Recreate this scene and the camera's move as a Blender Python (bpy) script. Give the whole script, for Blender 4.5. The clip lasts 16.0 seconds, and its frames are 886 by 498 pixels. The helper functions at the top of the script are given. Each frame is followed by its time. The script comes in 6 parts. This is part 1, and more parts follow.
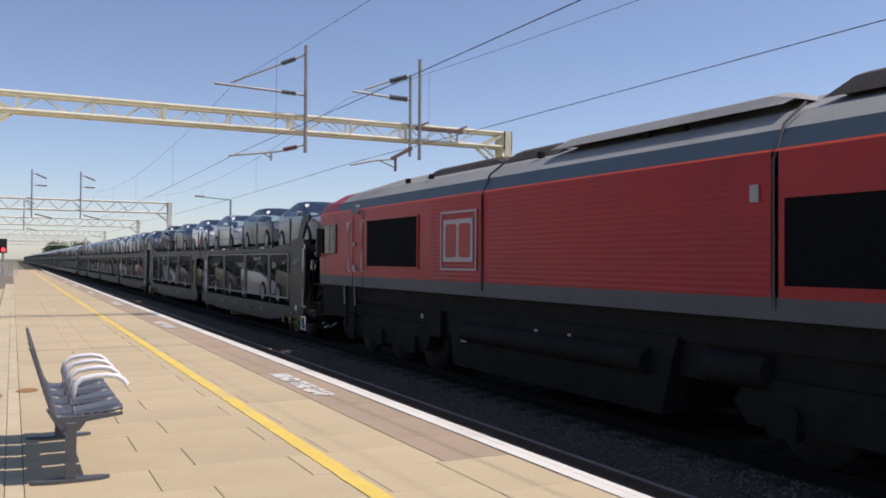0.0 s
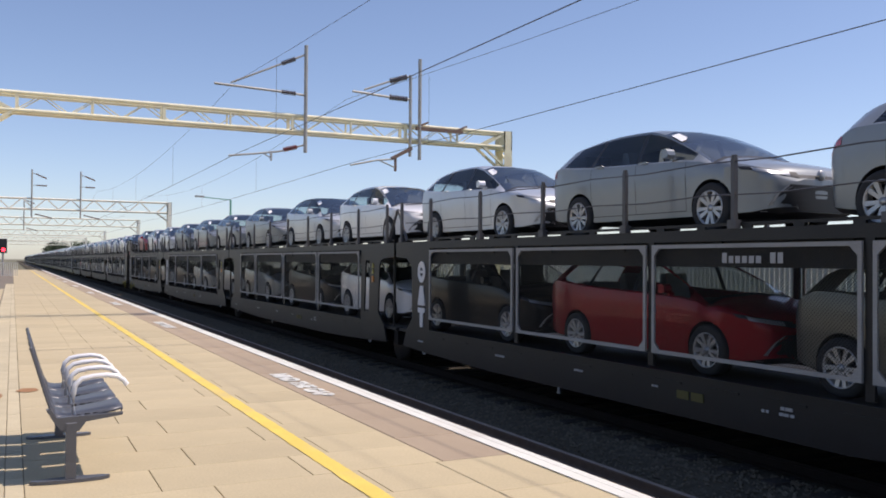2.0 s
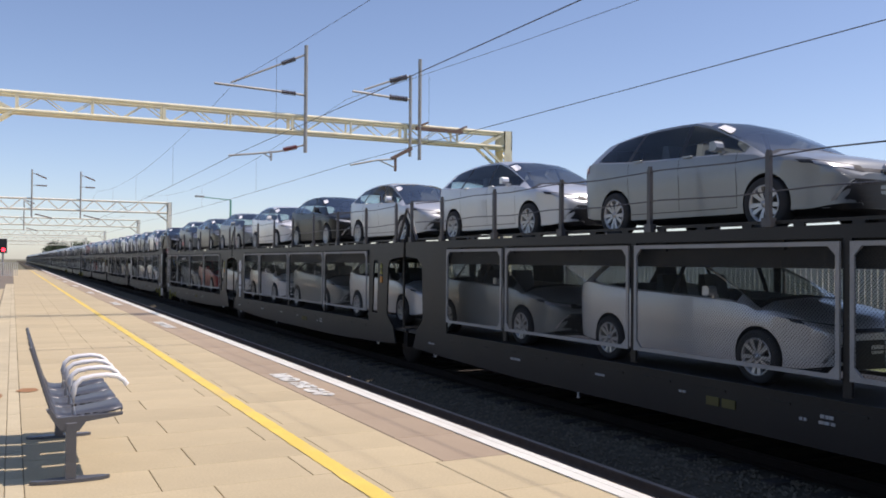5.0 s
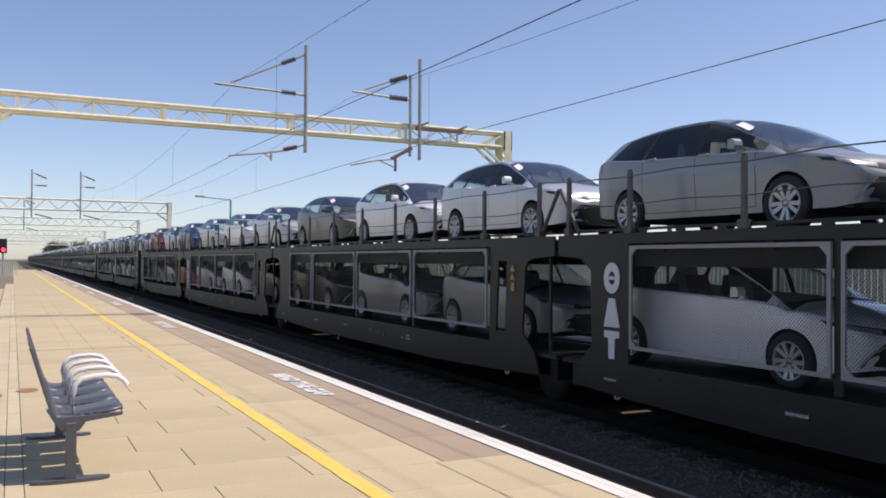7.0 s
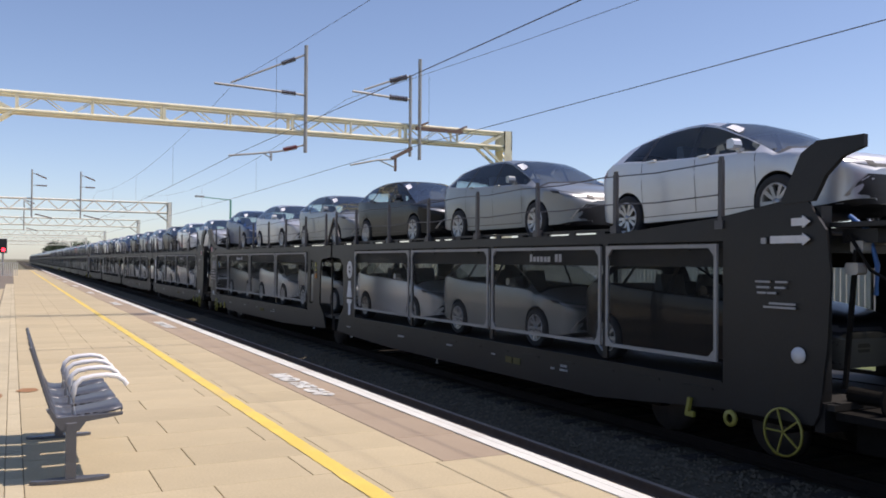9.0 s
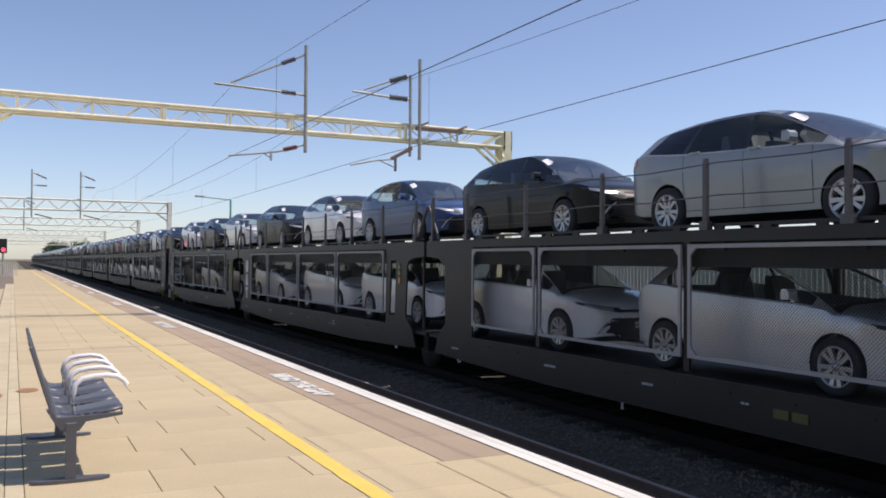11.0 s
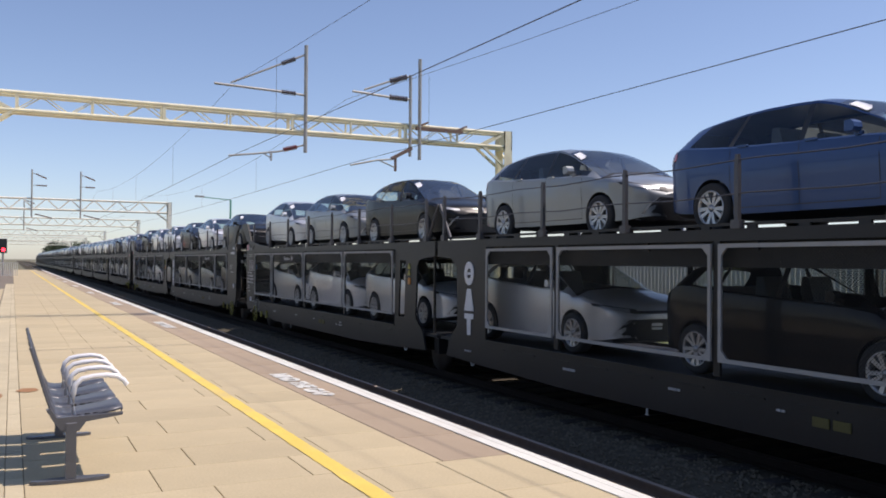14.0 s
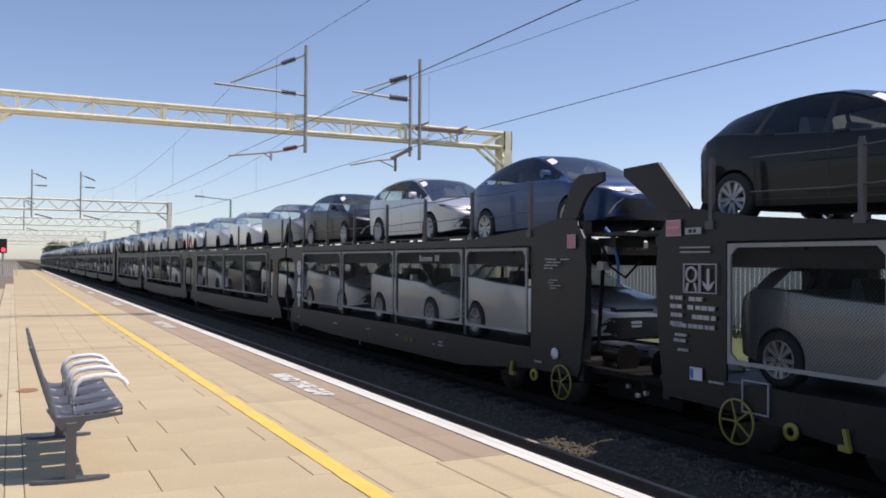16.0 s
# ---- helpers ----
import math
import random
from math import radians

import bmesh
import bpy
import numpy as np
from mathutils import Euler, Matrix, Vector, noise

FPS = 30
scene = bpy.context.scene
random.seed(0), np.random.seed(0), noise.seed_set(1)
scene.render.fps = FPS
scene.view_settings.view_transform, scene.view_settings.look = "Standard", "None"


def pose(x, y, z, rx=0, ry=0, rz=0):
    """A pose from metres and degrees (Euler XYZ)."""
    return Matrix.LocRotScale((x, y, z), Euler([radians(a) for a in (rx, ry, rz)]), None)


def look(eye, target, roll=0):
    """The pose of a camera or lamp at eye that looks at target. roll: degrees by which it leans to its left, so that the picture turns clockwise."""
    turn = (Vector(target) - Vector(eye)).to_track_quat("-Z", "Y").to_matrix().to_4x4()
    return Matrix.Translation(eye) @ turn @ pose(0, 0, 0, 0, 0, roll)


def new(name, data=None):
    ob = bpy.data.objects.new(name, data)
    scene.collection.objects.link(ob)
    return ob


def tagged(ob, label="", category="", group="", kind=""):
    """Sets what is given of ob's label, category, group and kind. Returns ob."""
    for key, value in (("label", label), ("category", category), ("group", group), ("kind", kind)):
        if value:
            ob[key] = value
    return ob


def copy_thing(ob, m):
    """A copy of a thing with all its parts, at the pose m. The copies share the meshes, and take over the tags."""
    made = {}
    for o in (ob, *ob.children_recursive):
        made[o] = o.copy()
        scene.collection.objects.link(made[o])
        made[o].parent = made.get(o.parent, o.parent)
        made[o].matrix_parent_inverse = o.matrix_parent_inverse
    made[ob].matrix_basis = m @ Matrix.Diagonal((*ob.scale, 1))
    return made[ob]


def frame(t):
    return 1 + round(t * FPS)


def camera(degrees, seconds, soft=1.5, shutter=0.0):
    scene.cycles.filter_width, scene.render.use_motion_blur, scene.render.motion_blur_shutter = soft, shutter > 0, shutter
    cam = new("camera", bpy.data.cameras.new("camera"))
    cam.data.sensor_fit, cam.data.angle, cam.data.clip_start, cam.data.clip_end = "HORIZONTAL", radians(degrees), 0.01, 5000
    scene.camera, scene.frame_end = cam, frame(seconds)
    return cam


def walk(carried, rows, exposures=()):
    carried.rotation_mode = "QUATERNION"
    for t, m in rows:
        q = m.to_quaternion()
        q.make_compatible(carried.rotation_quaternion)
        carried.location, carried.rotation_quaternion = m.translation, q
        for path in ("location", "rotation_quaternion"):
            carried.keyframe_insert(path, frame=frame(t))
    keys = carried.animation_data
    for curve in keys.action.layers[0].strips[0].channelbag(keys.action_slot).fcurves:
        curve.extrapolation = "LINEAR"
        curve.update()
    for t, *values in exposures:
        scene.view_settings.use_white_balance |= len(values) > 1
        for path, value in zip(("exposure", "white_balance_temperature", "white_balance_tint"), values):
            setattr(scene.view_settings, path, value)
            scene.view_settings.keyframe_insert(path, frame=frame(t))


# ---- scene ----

# World: x across the tracks, y along them (away from the camera), z up from the rail head.
cam = camera(54.26, 16.0, soft=1.8)
EYE = (0.0, 0.0, 2.4)
AIM = (0.44565, 0.8951, 2.4 + 0.01476)
walk(cam, [(0.0, look(EYE, AIM, 0.42)), (16.0, look(EYE, AIM, 0.42))], exposures=[(0.0, -0.14, 6840, 20), (0.5, 0.03, 6840, 20), (1.2, 0.01, 6840, 20), (16.0, 0.0, 6840, 20)])

# ---- daylight ----
SUN_EL, SUN_AZ = radians(61.0), radians(-20.8)
sky_world = bpy.data.worlds.new("sky")
scene.world = sky_world
sky_world.use_nodes = True
wn = sky_world.node_tree
sky = wn.nodes.new("ShaderNodeTexSky")
sky.sky_type = "NISHITA"
sky.sun_disc = False
sky.sun_elevation = SUN_EL
sky.sun_rotation = radians(110.8)
sky.air_density, sky.dust_density, sky.ozone_density = 0.82, 0.5, 2.9
wn.nodes["Background"].inputs["Strength"].default_value = 0.15
wn.links.new(sky.outputs[0], wn.nodes["Background"].inputs["Color"])
sun_data = bpy.data.lights.new("sun", "SUN")
sun_data.energy, sun_data.angle, sun_data.color = 4.0, radians(0.9), (1.0, 0.95, 0.87)
sun = new("sun", sun_data)
sun_dir = Vector((math.cos(SUN_EL) * math.cos(SUN_AZ), math.cos(SUN_EL) * math.sin(SUN_AZ), math.sin(SUN_EL)))
sun.matrix_world = look(sun_dir * 60, (0, 0, 0))


# ---- materials ----
def material(name, colour, rough=0.6, metal=0.0, vary=0.15, scale=6.0, fine=60.0, bump=0.0, coat=0.0, spec=0.5, stain=None, stain_amount=0.0, per_object=0.0, wobble=0.08):
    """Colour with variation at two scales, optional stains, fine relief, and a tint that differs from piece to piece."""
    mat = bpy.data.materials.new(name)
    mat.use_nodes = True
    nt = mat.node_tree
    n, l = nt.nodes, nt.links
    bsdf = n["Principled BSDF"]
    bsdf.inputs["Roughness"].default_value = rough
    bsdf.inputs["Metallic"].default_value = metal
    bsdf.inputs["Coat Weight"].default_value = coat
    bsdf.inputs["Coat Roughness"].default_value = 0.06
    bsdf.inputs["Specular IOR Level"].default_value = spec
    tc = n.new("ShaderNodeTexCoord")
    big, small = n.new("ShaderNodeTexNoise"), n.new("ShaderNodeTexNoise")
    big.inputs["Scale"].default_value, small.inputs["Scale"].default_value = scale, fine
    big.inputs["Detail"].default_value, small.inputs["Detail"].default_value = 5, 3
    for t in (big, small):
        l.new(tc.outputs["Object"], t.inputs["Vector"])
    add = n.new("ShaderNodeMath")
    add.operation = "ADD"
    l.new(big.outputs["Fac"], add.inputs[0])
    l.new(small.outputs["Fac"], add.inputs[1])
    value = add
    if per_object:
        info, mul, add2 = n.new("ShaderNodeObjectInfo"), n.new("ShaderNodeMath"), n.new("ShaderNodeMath")
        mul.operation, add2.operation = "MULTIPLY_ADD", "ADD"
        l.new(info.outputs["Random"], mul.inputs[0])
        mul.inputs[1].default_value, mul.inputs[2].default_value = per_object, -per_object / 2
        l.new(add.outputs[0], add2.inputs[0])
        l.new(mul.outputs[0], add2.inputs[1])
        value = add2
    ramp = n.new("ShaderNodeMapRange")
    ramp.inputs["From Min"].default_value, ramp.inputs["From Max"].default_value = 0.55, 1.45
    ramp.inputs["To Min"].default_value, ramp.inputs["To Max"].default_value = 1 - vary, 1 + vary
    l.new(value.outputs[0], ramp.inputs["Value"])
    mix = n.new("ShaderNodeMix")
    mix.data_type, mix.blend_type = "RGBA", "MULTIPLY"
    mix.inputs["Factor"].default_value = 1.0
    mix.inputs["A"].default_value = (*colour, 1)
    l.new(ramp.outputs["Result"], mix.inputs["B"])
    out = mix.outputs["Result"]
    if stain:
        st, sr, sm = n.new("ShaderNodeTexNoise"), n.new("ShaderNodeMapRange"), n.new("ShaderNodeMix")
        st.inputs["Scale"].default_value, st.inputs["Detail"].default_value = scale * 0.6, 8
        l.new(tc.outputs["Object"], st.inputs["Vector"])
        sr.inputs["From Min"].default_value, sr.inputs["From Max"].default_value = 0.52, 0.72
        sr.inputs["To Max"].default_value = stain_amount
        l.new(st.outputs["Fac"], sr.inputs["Value"])
        sm.data_type = "RGBA"
        l.new(sr.outputs["Result"], sm.inputs["Factor"])
        l.new(out, sm.inputs["A"])
        sm.inputs["B"].default_value = (*stain, 1)
        out = sm.outputs["Result"]
    l.new(out, bsdf.inputs["Base Color"])
    rr = n.new("ShaderNodeMapRange")
    rr.inputs["To Min"].default_value, rr.inputs["To Max"].default_value = max(0.02, rough - wobble), min(1, rough + wobble)
    l.new(small.outputs["Fac"], rr.inputs["Value"])
    l.new(rr.outputs["Result"], bsdf.inputs["Roughness"])
    if bump:
        bp = n.new("ShaderNodeBump")
        bp.inputs["Strength"].default_value, bp.inputs["Distance"].default_value = bump, 0.01
        l.new(small.outputs["Fac"], bp.inputs["Height"])
        l.new(bp.outputs["Normal"], bsdf.inputs["Normal"])
    return mat


def glow(name, colour, strength):
    mat = bpy.data.materials.new(name)
    mat.use_nodes = True
    bsdf = mat.node_tree.nodes["Principled BSDF"]
    bsdf.inputs["Base Color"].default_value = (*colour, 1)
    bsdf.inputs["Emission Color"].default_value = (*colour, 1)
    bsdf.inputs["Emission Strength"].default_value = strength
    return mat


def glass(name, tint, gloss_rough=0.03, gloss=1.6):
    """Tinted pane: see-through body with a Fresnel gloss."""
    mat = bpy.data.materials.new(name)
    mat.use_nodes = True
    nt = mat.node_tree
    n, l = nt.nodes, nt.links
    n.remove(n["Principled BSDF"])
    tr, gl, fr, mx = n.new("ShaderNodeBsdfTransparent"), n.new("ShaderNodeBsdfGlossy"), n.new("ShaderNodeFresnel"), n.new("ShaderNodeMixShader")
    tr.inputs["Color"].default_value = (*tint, 1)
    gl.inputs["Roughness"].default_value = gloss_rough
    fr.inputs["IOR"].default_value = gloss
    l.new(fr.outputs[0], mx.inputs[0])
    l.new(tr.outputs[0], mx.inputs[1])
    l.new(gl.outputs[0], mx.inputs[2])
    l.new(mx.outputs[0], n["Material Output"].inputs["Surface"])
    return mat


def perforated(name, colour, pitch, open_radius):
    """Sheet steel with staggered round holes."""
    mat = bpy.data.materials.new(name)
    mat.use_nodes = True
    nt = mat.node_tree
    n, l = nt.nodes, nt.links
    bsdf = n["Principled BSDF"]
    bsdf.inputs["Base Color"].default_value = (*colour, 1)
    bsdf.inputs["Roughness"].default_value = 0.5
    bsdf.inputs["Specular IOR Level"].default_value = 0.25
    tc, sep = n.new("ShaderNodeTexCoord"), n.new("ShaderNodeSeparateXYZ")
    l.new(tc.outputs["Object"], sep.inputs[0])

    def math_node(op, a, b=None):
        m = n.new("ShaderNodeMath")
        m.operation = op
        for i, v in enumerate((a, b)):
            if v is None:
                continue
            if isinstance(v, (int, float)):
                m.inputs[i].default_value = v
            else:
                l.new(v, m.inputs[i])
        return m.outputs[0]

    u = math_node("MULTIPLY", math_node("ADD", sep.outputs["Y"], sep.outputs["Z"]), 2 * math.pi / pitch)
    w = math_node("MULTIPLY", math_node("SUBTRACT", sep.outputs["Y"], sep.outputs["Z"]), 2 * math.pi / pitch)
    f = math_node("MULTIPLY", math_node("SINE", u), math_node("SINE", w))
    rim = n.new("ShaderNodeMapRange")
    rim.inputs["From Min"].default_value, rim.inputs["From Max"].default_value = open_radius - 0.09, open_radius + 0.09
    rim.inputs["To Max"].default_value = 0.95
    l.new(math_node("ABSOLUTE", f), rim.inputs["Value"])
    tr, mx = n.new("ShaderNodeBsdfTransparent"), n.new("ShaderNodeMixShader")
    l.new(rim.outputs["Result"], mx.inputs[0])
    l.new(bsdf.outputs[0], mx.inputs[1])
    l.new(tr.outputs[0], mx.inputs[2])
    l.new(mx.outputs[0], n["Material Output"].inputs["Surface"])
    return mat


M_SLAB = material("paving_slab", (0.52, 0.43, 0.266), 0.85, vary=0.16, scale=1.3, fine=55, bump=0.25, stain=(0.40, 0.31, 0.205), stain_amount=0.4, per_object=0.35)
M_BED = material("paving_bed", (0.20, 0.165, 0.125), 0.95, vary=0.25, scale=2, fine=40)
M_COPING = material("coping_stone", (0.40, 0.31, 0.215), 0.85, vary=0.16, scale=1.5, fine=70, bump=0.3, stain=(0.26, 0.20, 0.165), stain_amount=0.4, per_object=0.3)
M_KERB = material("kerb_strip", (0.53, 0.455, 0.30), 0.9, vary=0.2, scale=3, fine=50, bump=0.3, per_object=0.3)
M_YELLOW = material("yellow_paint", (0.79, 0.585, 0.12), 0.7, vary=0.14, scale=3, fine=70, bump=0.2, stain=(0.64, 0.49, 0.22), stain_amount=0.75)
M_WHITE = material("white_paint", (0.74, 0.735, 0.66), 0.65, vary=0.10, scale=3, fine=70, bump=0.2, stain=(0.56, 0.50, 0.43), stain_amount=0.6)
M_WALL = material("platform_face", (0.16, 0.14, 0.12), 0.9, vary=0.3, scale=3, fine=30, bump=0.4)
M_BALLAST = material("ballast", (0.105, 0.092, 0.068), 0.95, vary=0.45, scale=8, fine=38, bump=1.0, spec=0.08)
M_STONE = material("ballast_stone", (0.155, 0.136, 0.102), 0.9, vary=0.5, scale=5, fine=40, bump=0.4, spec=0.08)
M_SLEEPER = material("sleeper_concrete", (0.07, 0.062, 0.055), 0.9, vary=0.3, scale=4, fine=40, bump=0.3, spec=0.08)
M_RAIL = material("rusty_rail", (0.15, 0.115, 0.09), 0.7, vary=0.3, scale=6, fine=60, bump=0.3)
M_RAILTOP = material("rail_head", (0.34, 0.29, 0.24), 0.6, vary=0.25, scale=3, fine=50, spec=0.2)
# freight rails: the shade beneath the train is put into this dark colour
M_RAILSHADED = material("train_shaded_rail", (0.022, 0.018, 0.015), 0.8, vary=0.3, scale=6, fine=60, spec=0.1)
M_EARTH = material("earth", (0.17, 0.16, 0.10), 0.95, vary=0.4, scale=0.3, fine=12, bump=0.6)
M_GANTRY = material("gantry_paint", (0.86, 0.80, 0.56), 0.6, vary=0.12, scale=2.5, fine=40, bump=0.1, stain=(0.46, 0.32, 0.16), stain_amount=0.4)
# same gantry paint with distance haze mixed in as a lighter colour
M_GANTRYHAZE = material("hazed_gantry_paint", (0.88, 0.85, 0.72), 0.6, vary=0.1, scale=2.5, fine=40)
M_GALV = material("galvanised_steel", (0.40, 0.39, 0.36), 0.5, metal=0.3, vary=0.2, scale=5, fine=50, stain=(0.30, 0.22, 0.15), stain_amount=0.3)
M_RUST = material("rusty_steel", (0.20, 0.13, 0.10), 0.8, vary=0.3, scale=4, fine=40)
M_INSUL = material("insulator_glaze", (0.10, 0.09, 0.10), 0.25, vary=0.15)
M_INSUL_RED = material("insulator_red", (0.22, 0.045, 0.035), 0.3, vary=0.15)
M_WIRE = material("wire", (0.10, 0.10, 0.11), 0.5, metal=0.5, vary=0.1)
M_BENCH = material("bench_metal", (0.105, 0.11, 0.125), 0.42, metal=0.25, vary=0.12, scale=8, fine=90, coat=0.1)
M_ARM = material("white_armrest", (0.9, 0.9, 0.9), 0.35, vary=0.05, coat=0.3)
M_WAGON = material("wagon_black", (0.0165, 0.0165, 0.017), 0.44, vary=0.25, scale=1.6, fine=30, bump=0.05, stain=(0.028, 0.024, 0.019), stain_amount=0.5, spec=0.3)
M_DECK = material("deck_steel", (0.028, 0.027, 0.026), 0.6, metal=0.3, vary=0.35, scale=3, fine=40, bump=0.2)
M_FRAME = material("panel_frame", (0.29, 0.285, 0.275), 0.55, metal=0.0, vary=0.2, scale=4, fine=50)
M_MESH = perforated("perforated_sheet", (0.013, 0.013, 0.014), 0.085, 0.105)
M_GIRDER = material("deck_girder", (0.024, 0.023, 0.021), 0.6, vary=0.35, scale=3, fine=40, spec=0.25)
M_POST = material("post_steel", (0.085, 0.085, 0.09), 0.5, metal=0.3, vary=0.2)
M_MARK = material("white_marking", (0.66, 0.66, 0.66), 0.6, vary=0.15)
M_MARKGREY = material("grey_marking", (0.36, 0.36, 0.36), 0.6, vary=0.15)
M_REDPLATE = material("red_plate", (0.55, 0.20, 0.22), 0.5, vary=0.15)
M_ORANGE = material("orange_plate", (0.48, 0.19, 0.03), 0.5, vary=0.15)
M_OCHRE = material("faded_yellow", (0.10, 0.085, 0.022), 0.7, vary=0.3, scale=5, fine=50)
M_YELLOWPART = material("yellow_part", (0.30, 0.27, 0.05), 0.5, vary=0.2)
M_UNDER = material("underframe_grime", (0.012, 0.011, 0.010), 0.75, vary=0.4, scale=4, fine=30, spec=0.08)
M_WHEELSTEEL = material("wheel_steel", (0.06, 0.055, 0.05), 0.6, metal=0.4, vary=0.3)
M_HOSE = material("blue_hose", (0.05, 0.17, 0.45), 0.5)
M_LOCOUNDER = material("loco_road_grime", (0.019, 0.017, 0.015), 0.8, vary=0.45, scale=2.5, fine=25, bump=0.3, spec=0.12)
M_LOCORED = material("loco_red", (0.385, 0.014, 0.017), 0.45, vary=0.14, scale=1.0, fine=25, coat=0.08, stain=(0.23, 0.016, 0.016), stain_amount=0.5, spec=0.35)
M_LOCOGREY = material("loco_grey_band", (0.088, 0.088, 0.09), 0.6, vary=0.2, scale=1.5, fine=30)
M_LOCOROOF = material("loco_roof", (0.29, 0.295, 0.28), 0.6, vary=0.2, scale=0.8, fine=25, stain=(0.15, 0.13, 0.12), stain_amount=0.5)
M_LOCOCANT = material("loco_cantrail", (0.07, 0.105, 0.125), 0.5, vary=0.15, scale=1.2, fine=30)
M_LOCOLINE = material("orange_line", (0.80, 0.10, 0.03), 0.5, vary=0.1)
M_ROOFDARK = material("roof_soot", (0.085, 0.075, 0.065), 0.8, vary=0.35, scale=2, fine=30, spec=0.2)
M_GRILLE = material("grille_black", (0.008, 0.008, 0.009), 0.85, vary=0.3, spec=0.08)
M_EMBLEM = material("dirty_white_emblem", (0.46, 0.43, 0.43), 0.6, vary=0.2, scale=3, fine=40)
M_TYRE = material("tyre", (0.022, 0.022, 0.023), 0.8, vary=0.2)
M_ALLOY = material("alloy", (0.42, 0.425, 0.43), 0.36, metal=0.6, vary=0.08)
M_TRIM = material("black_trim", (0.018, 0.018, 0.019), 0.45, vary=0.15)
M_SEAT = material("seat_cover", (0.20, 0.20, 0.20), 0.9, vary=0.2)
M_LAMP = material("headlamp", (0.36, 0.38, 0.40), 0.3, metal=0.4, vary=0.05, coat=0.6)
M_TAIL = material("tail_lamp", (0.45, 0.015, 0.02), 0.2, vary=0.05, coat=0.6)
M_PAPER = material("paper", (0.85, 0.86, 0.87), 0.6, vary=0.04)
M_CARGLASS = glass("car_glass", (0.76, 0.83, 0.83), 0.02, 1.6)
M_SCREEN = glass("screen_glass", (0.86, 0.94, 0.92), 0.02, 5.0)
M_CABGLASS = glass("cab_glass", (0.45, 0.52, 0.50), 0.03, 1.6)
M_LEAF = material("leaf", (0.085, 0.115, 0.06), 0.7, vary=0.5, scale=2, fine=20)
M_BARK = material("bark", (0.10, 0.08, 0.06), 0.9, vary=0.3)
M_GRASS = material("grass", (0.10, 0.125, 0.04), 0.9, vary=0.4, scale=1.5, fine=25, bump=0.4)
M_FENCE = material("fence_paint", (0.64, 0.63, 0.57), 0.65, vary=0.12, scale=3, fine=40)
M_LAMPGREEN = material("green_post", (0.16, 0.42, 0.33), 0.5, vary=0.1)
M_SIGNALRED = glow("signal_red", (1.0, 0.03, 0.05), 6.0)
PAINT = {
    "silver": material("paint_silver", (0.56, 0.58, 0.60), 0.38, metal=0.45, vary=0.03, coat=0.6, scale=1.0, fine=8, wobble=0.02),
    "grey": material("paint_grey", (0.235, 0.255, 0.265), 0.38, metal=0.4, vary=0.03, coat=0.5, scale=1.0, fine=8, wobble=0.02),
    "white": material("paint_white", (0.78, 0.78, 0.78), 0.3, vary=0.02, coat=1.0, scale=1.0, fine=8, wobble=0.02),
    "black": material("paint_black", (0.008, 0.009, 0.011), 0.35, vary=0.03, coat=0.3, spec=0.1, scale=1.0, fine=8, wobble=0.02),
    "blue": material("paint_blue", (0.028, 0.065, 0.165), 0.32, metal=0.25, spec=0.2, vary=0.03, coat=0.35, scale=1.0, fine=8, wobble=0.02),
    "red": material("paint_red", (0.25, 0.006, 0.015), 0.32, metal=0.3, spec=0.2, vary=0.03, coat=0.35, scale=1.0, fine=8, wobble=0.02),
    "slate": material("paint_slate", (0.12, 0.14, 0.155), 0.38, metal=0.4, vary=0.03, coat=0.4, scale=1.0, fine=8, wobble=0.02),
    "bronze": material("paint_bronze", (0.105, 0.107, 0.092), 0.34, metal=0.3, vary=0.03, coat=0.4, scale=1.0, fine=8, wobble=0.02),
}


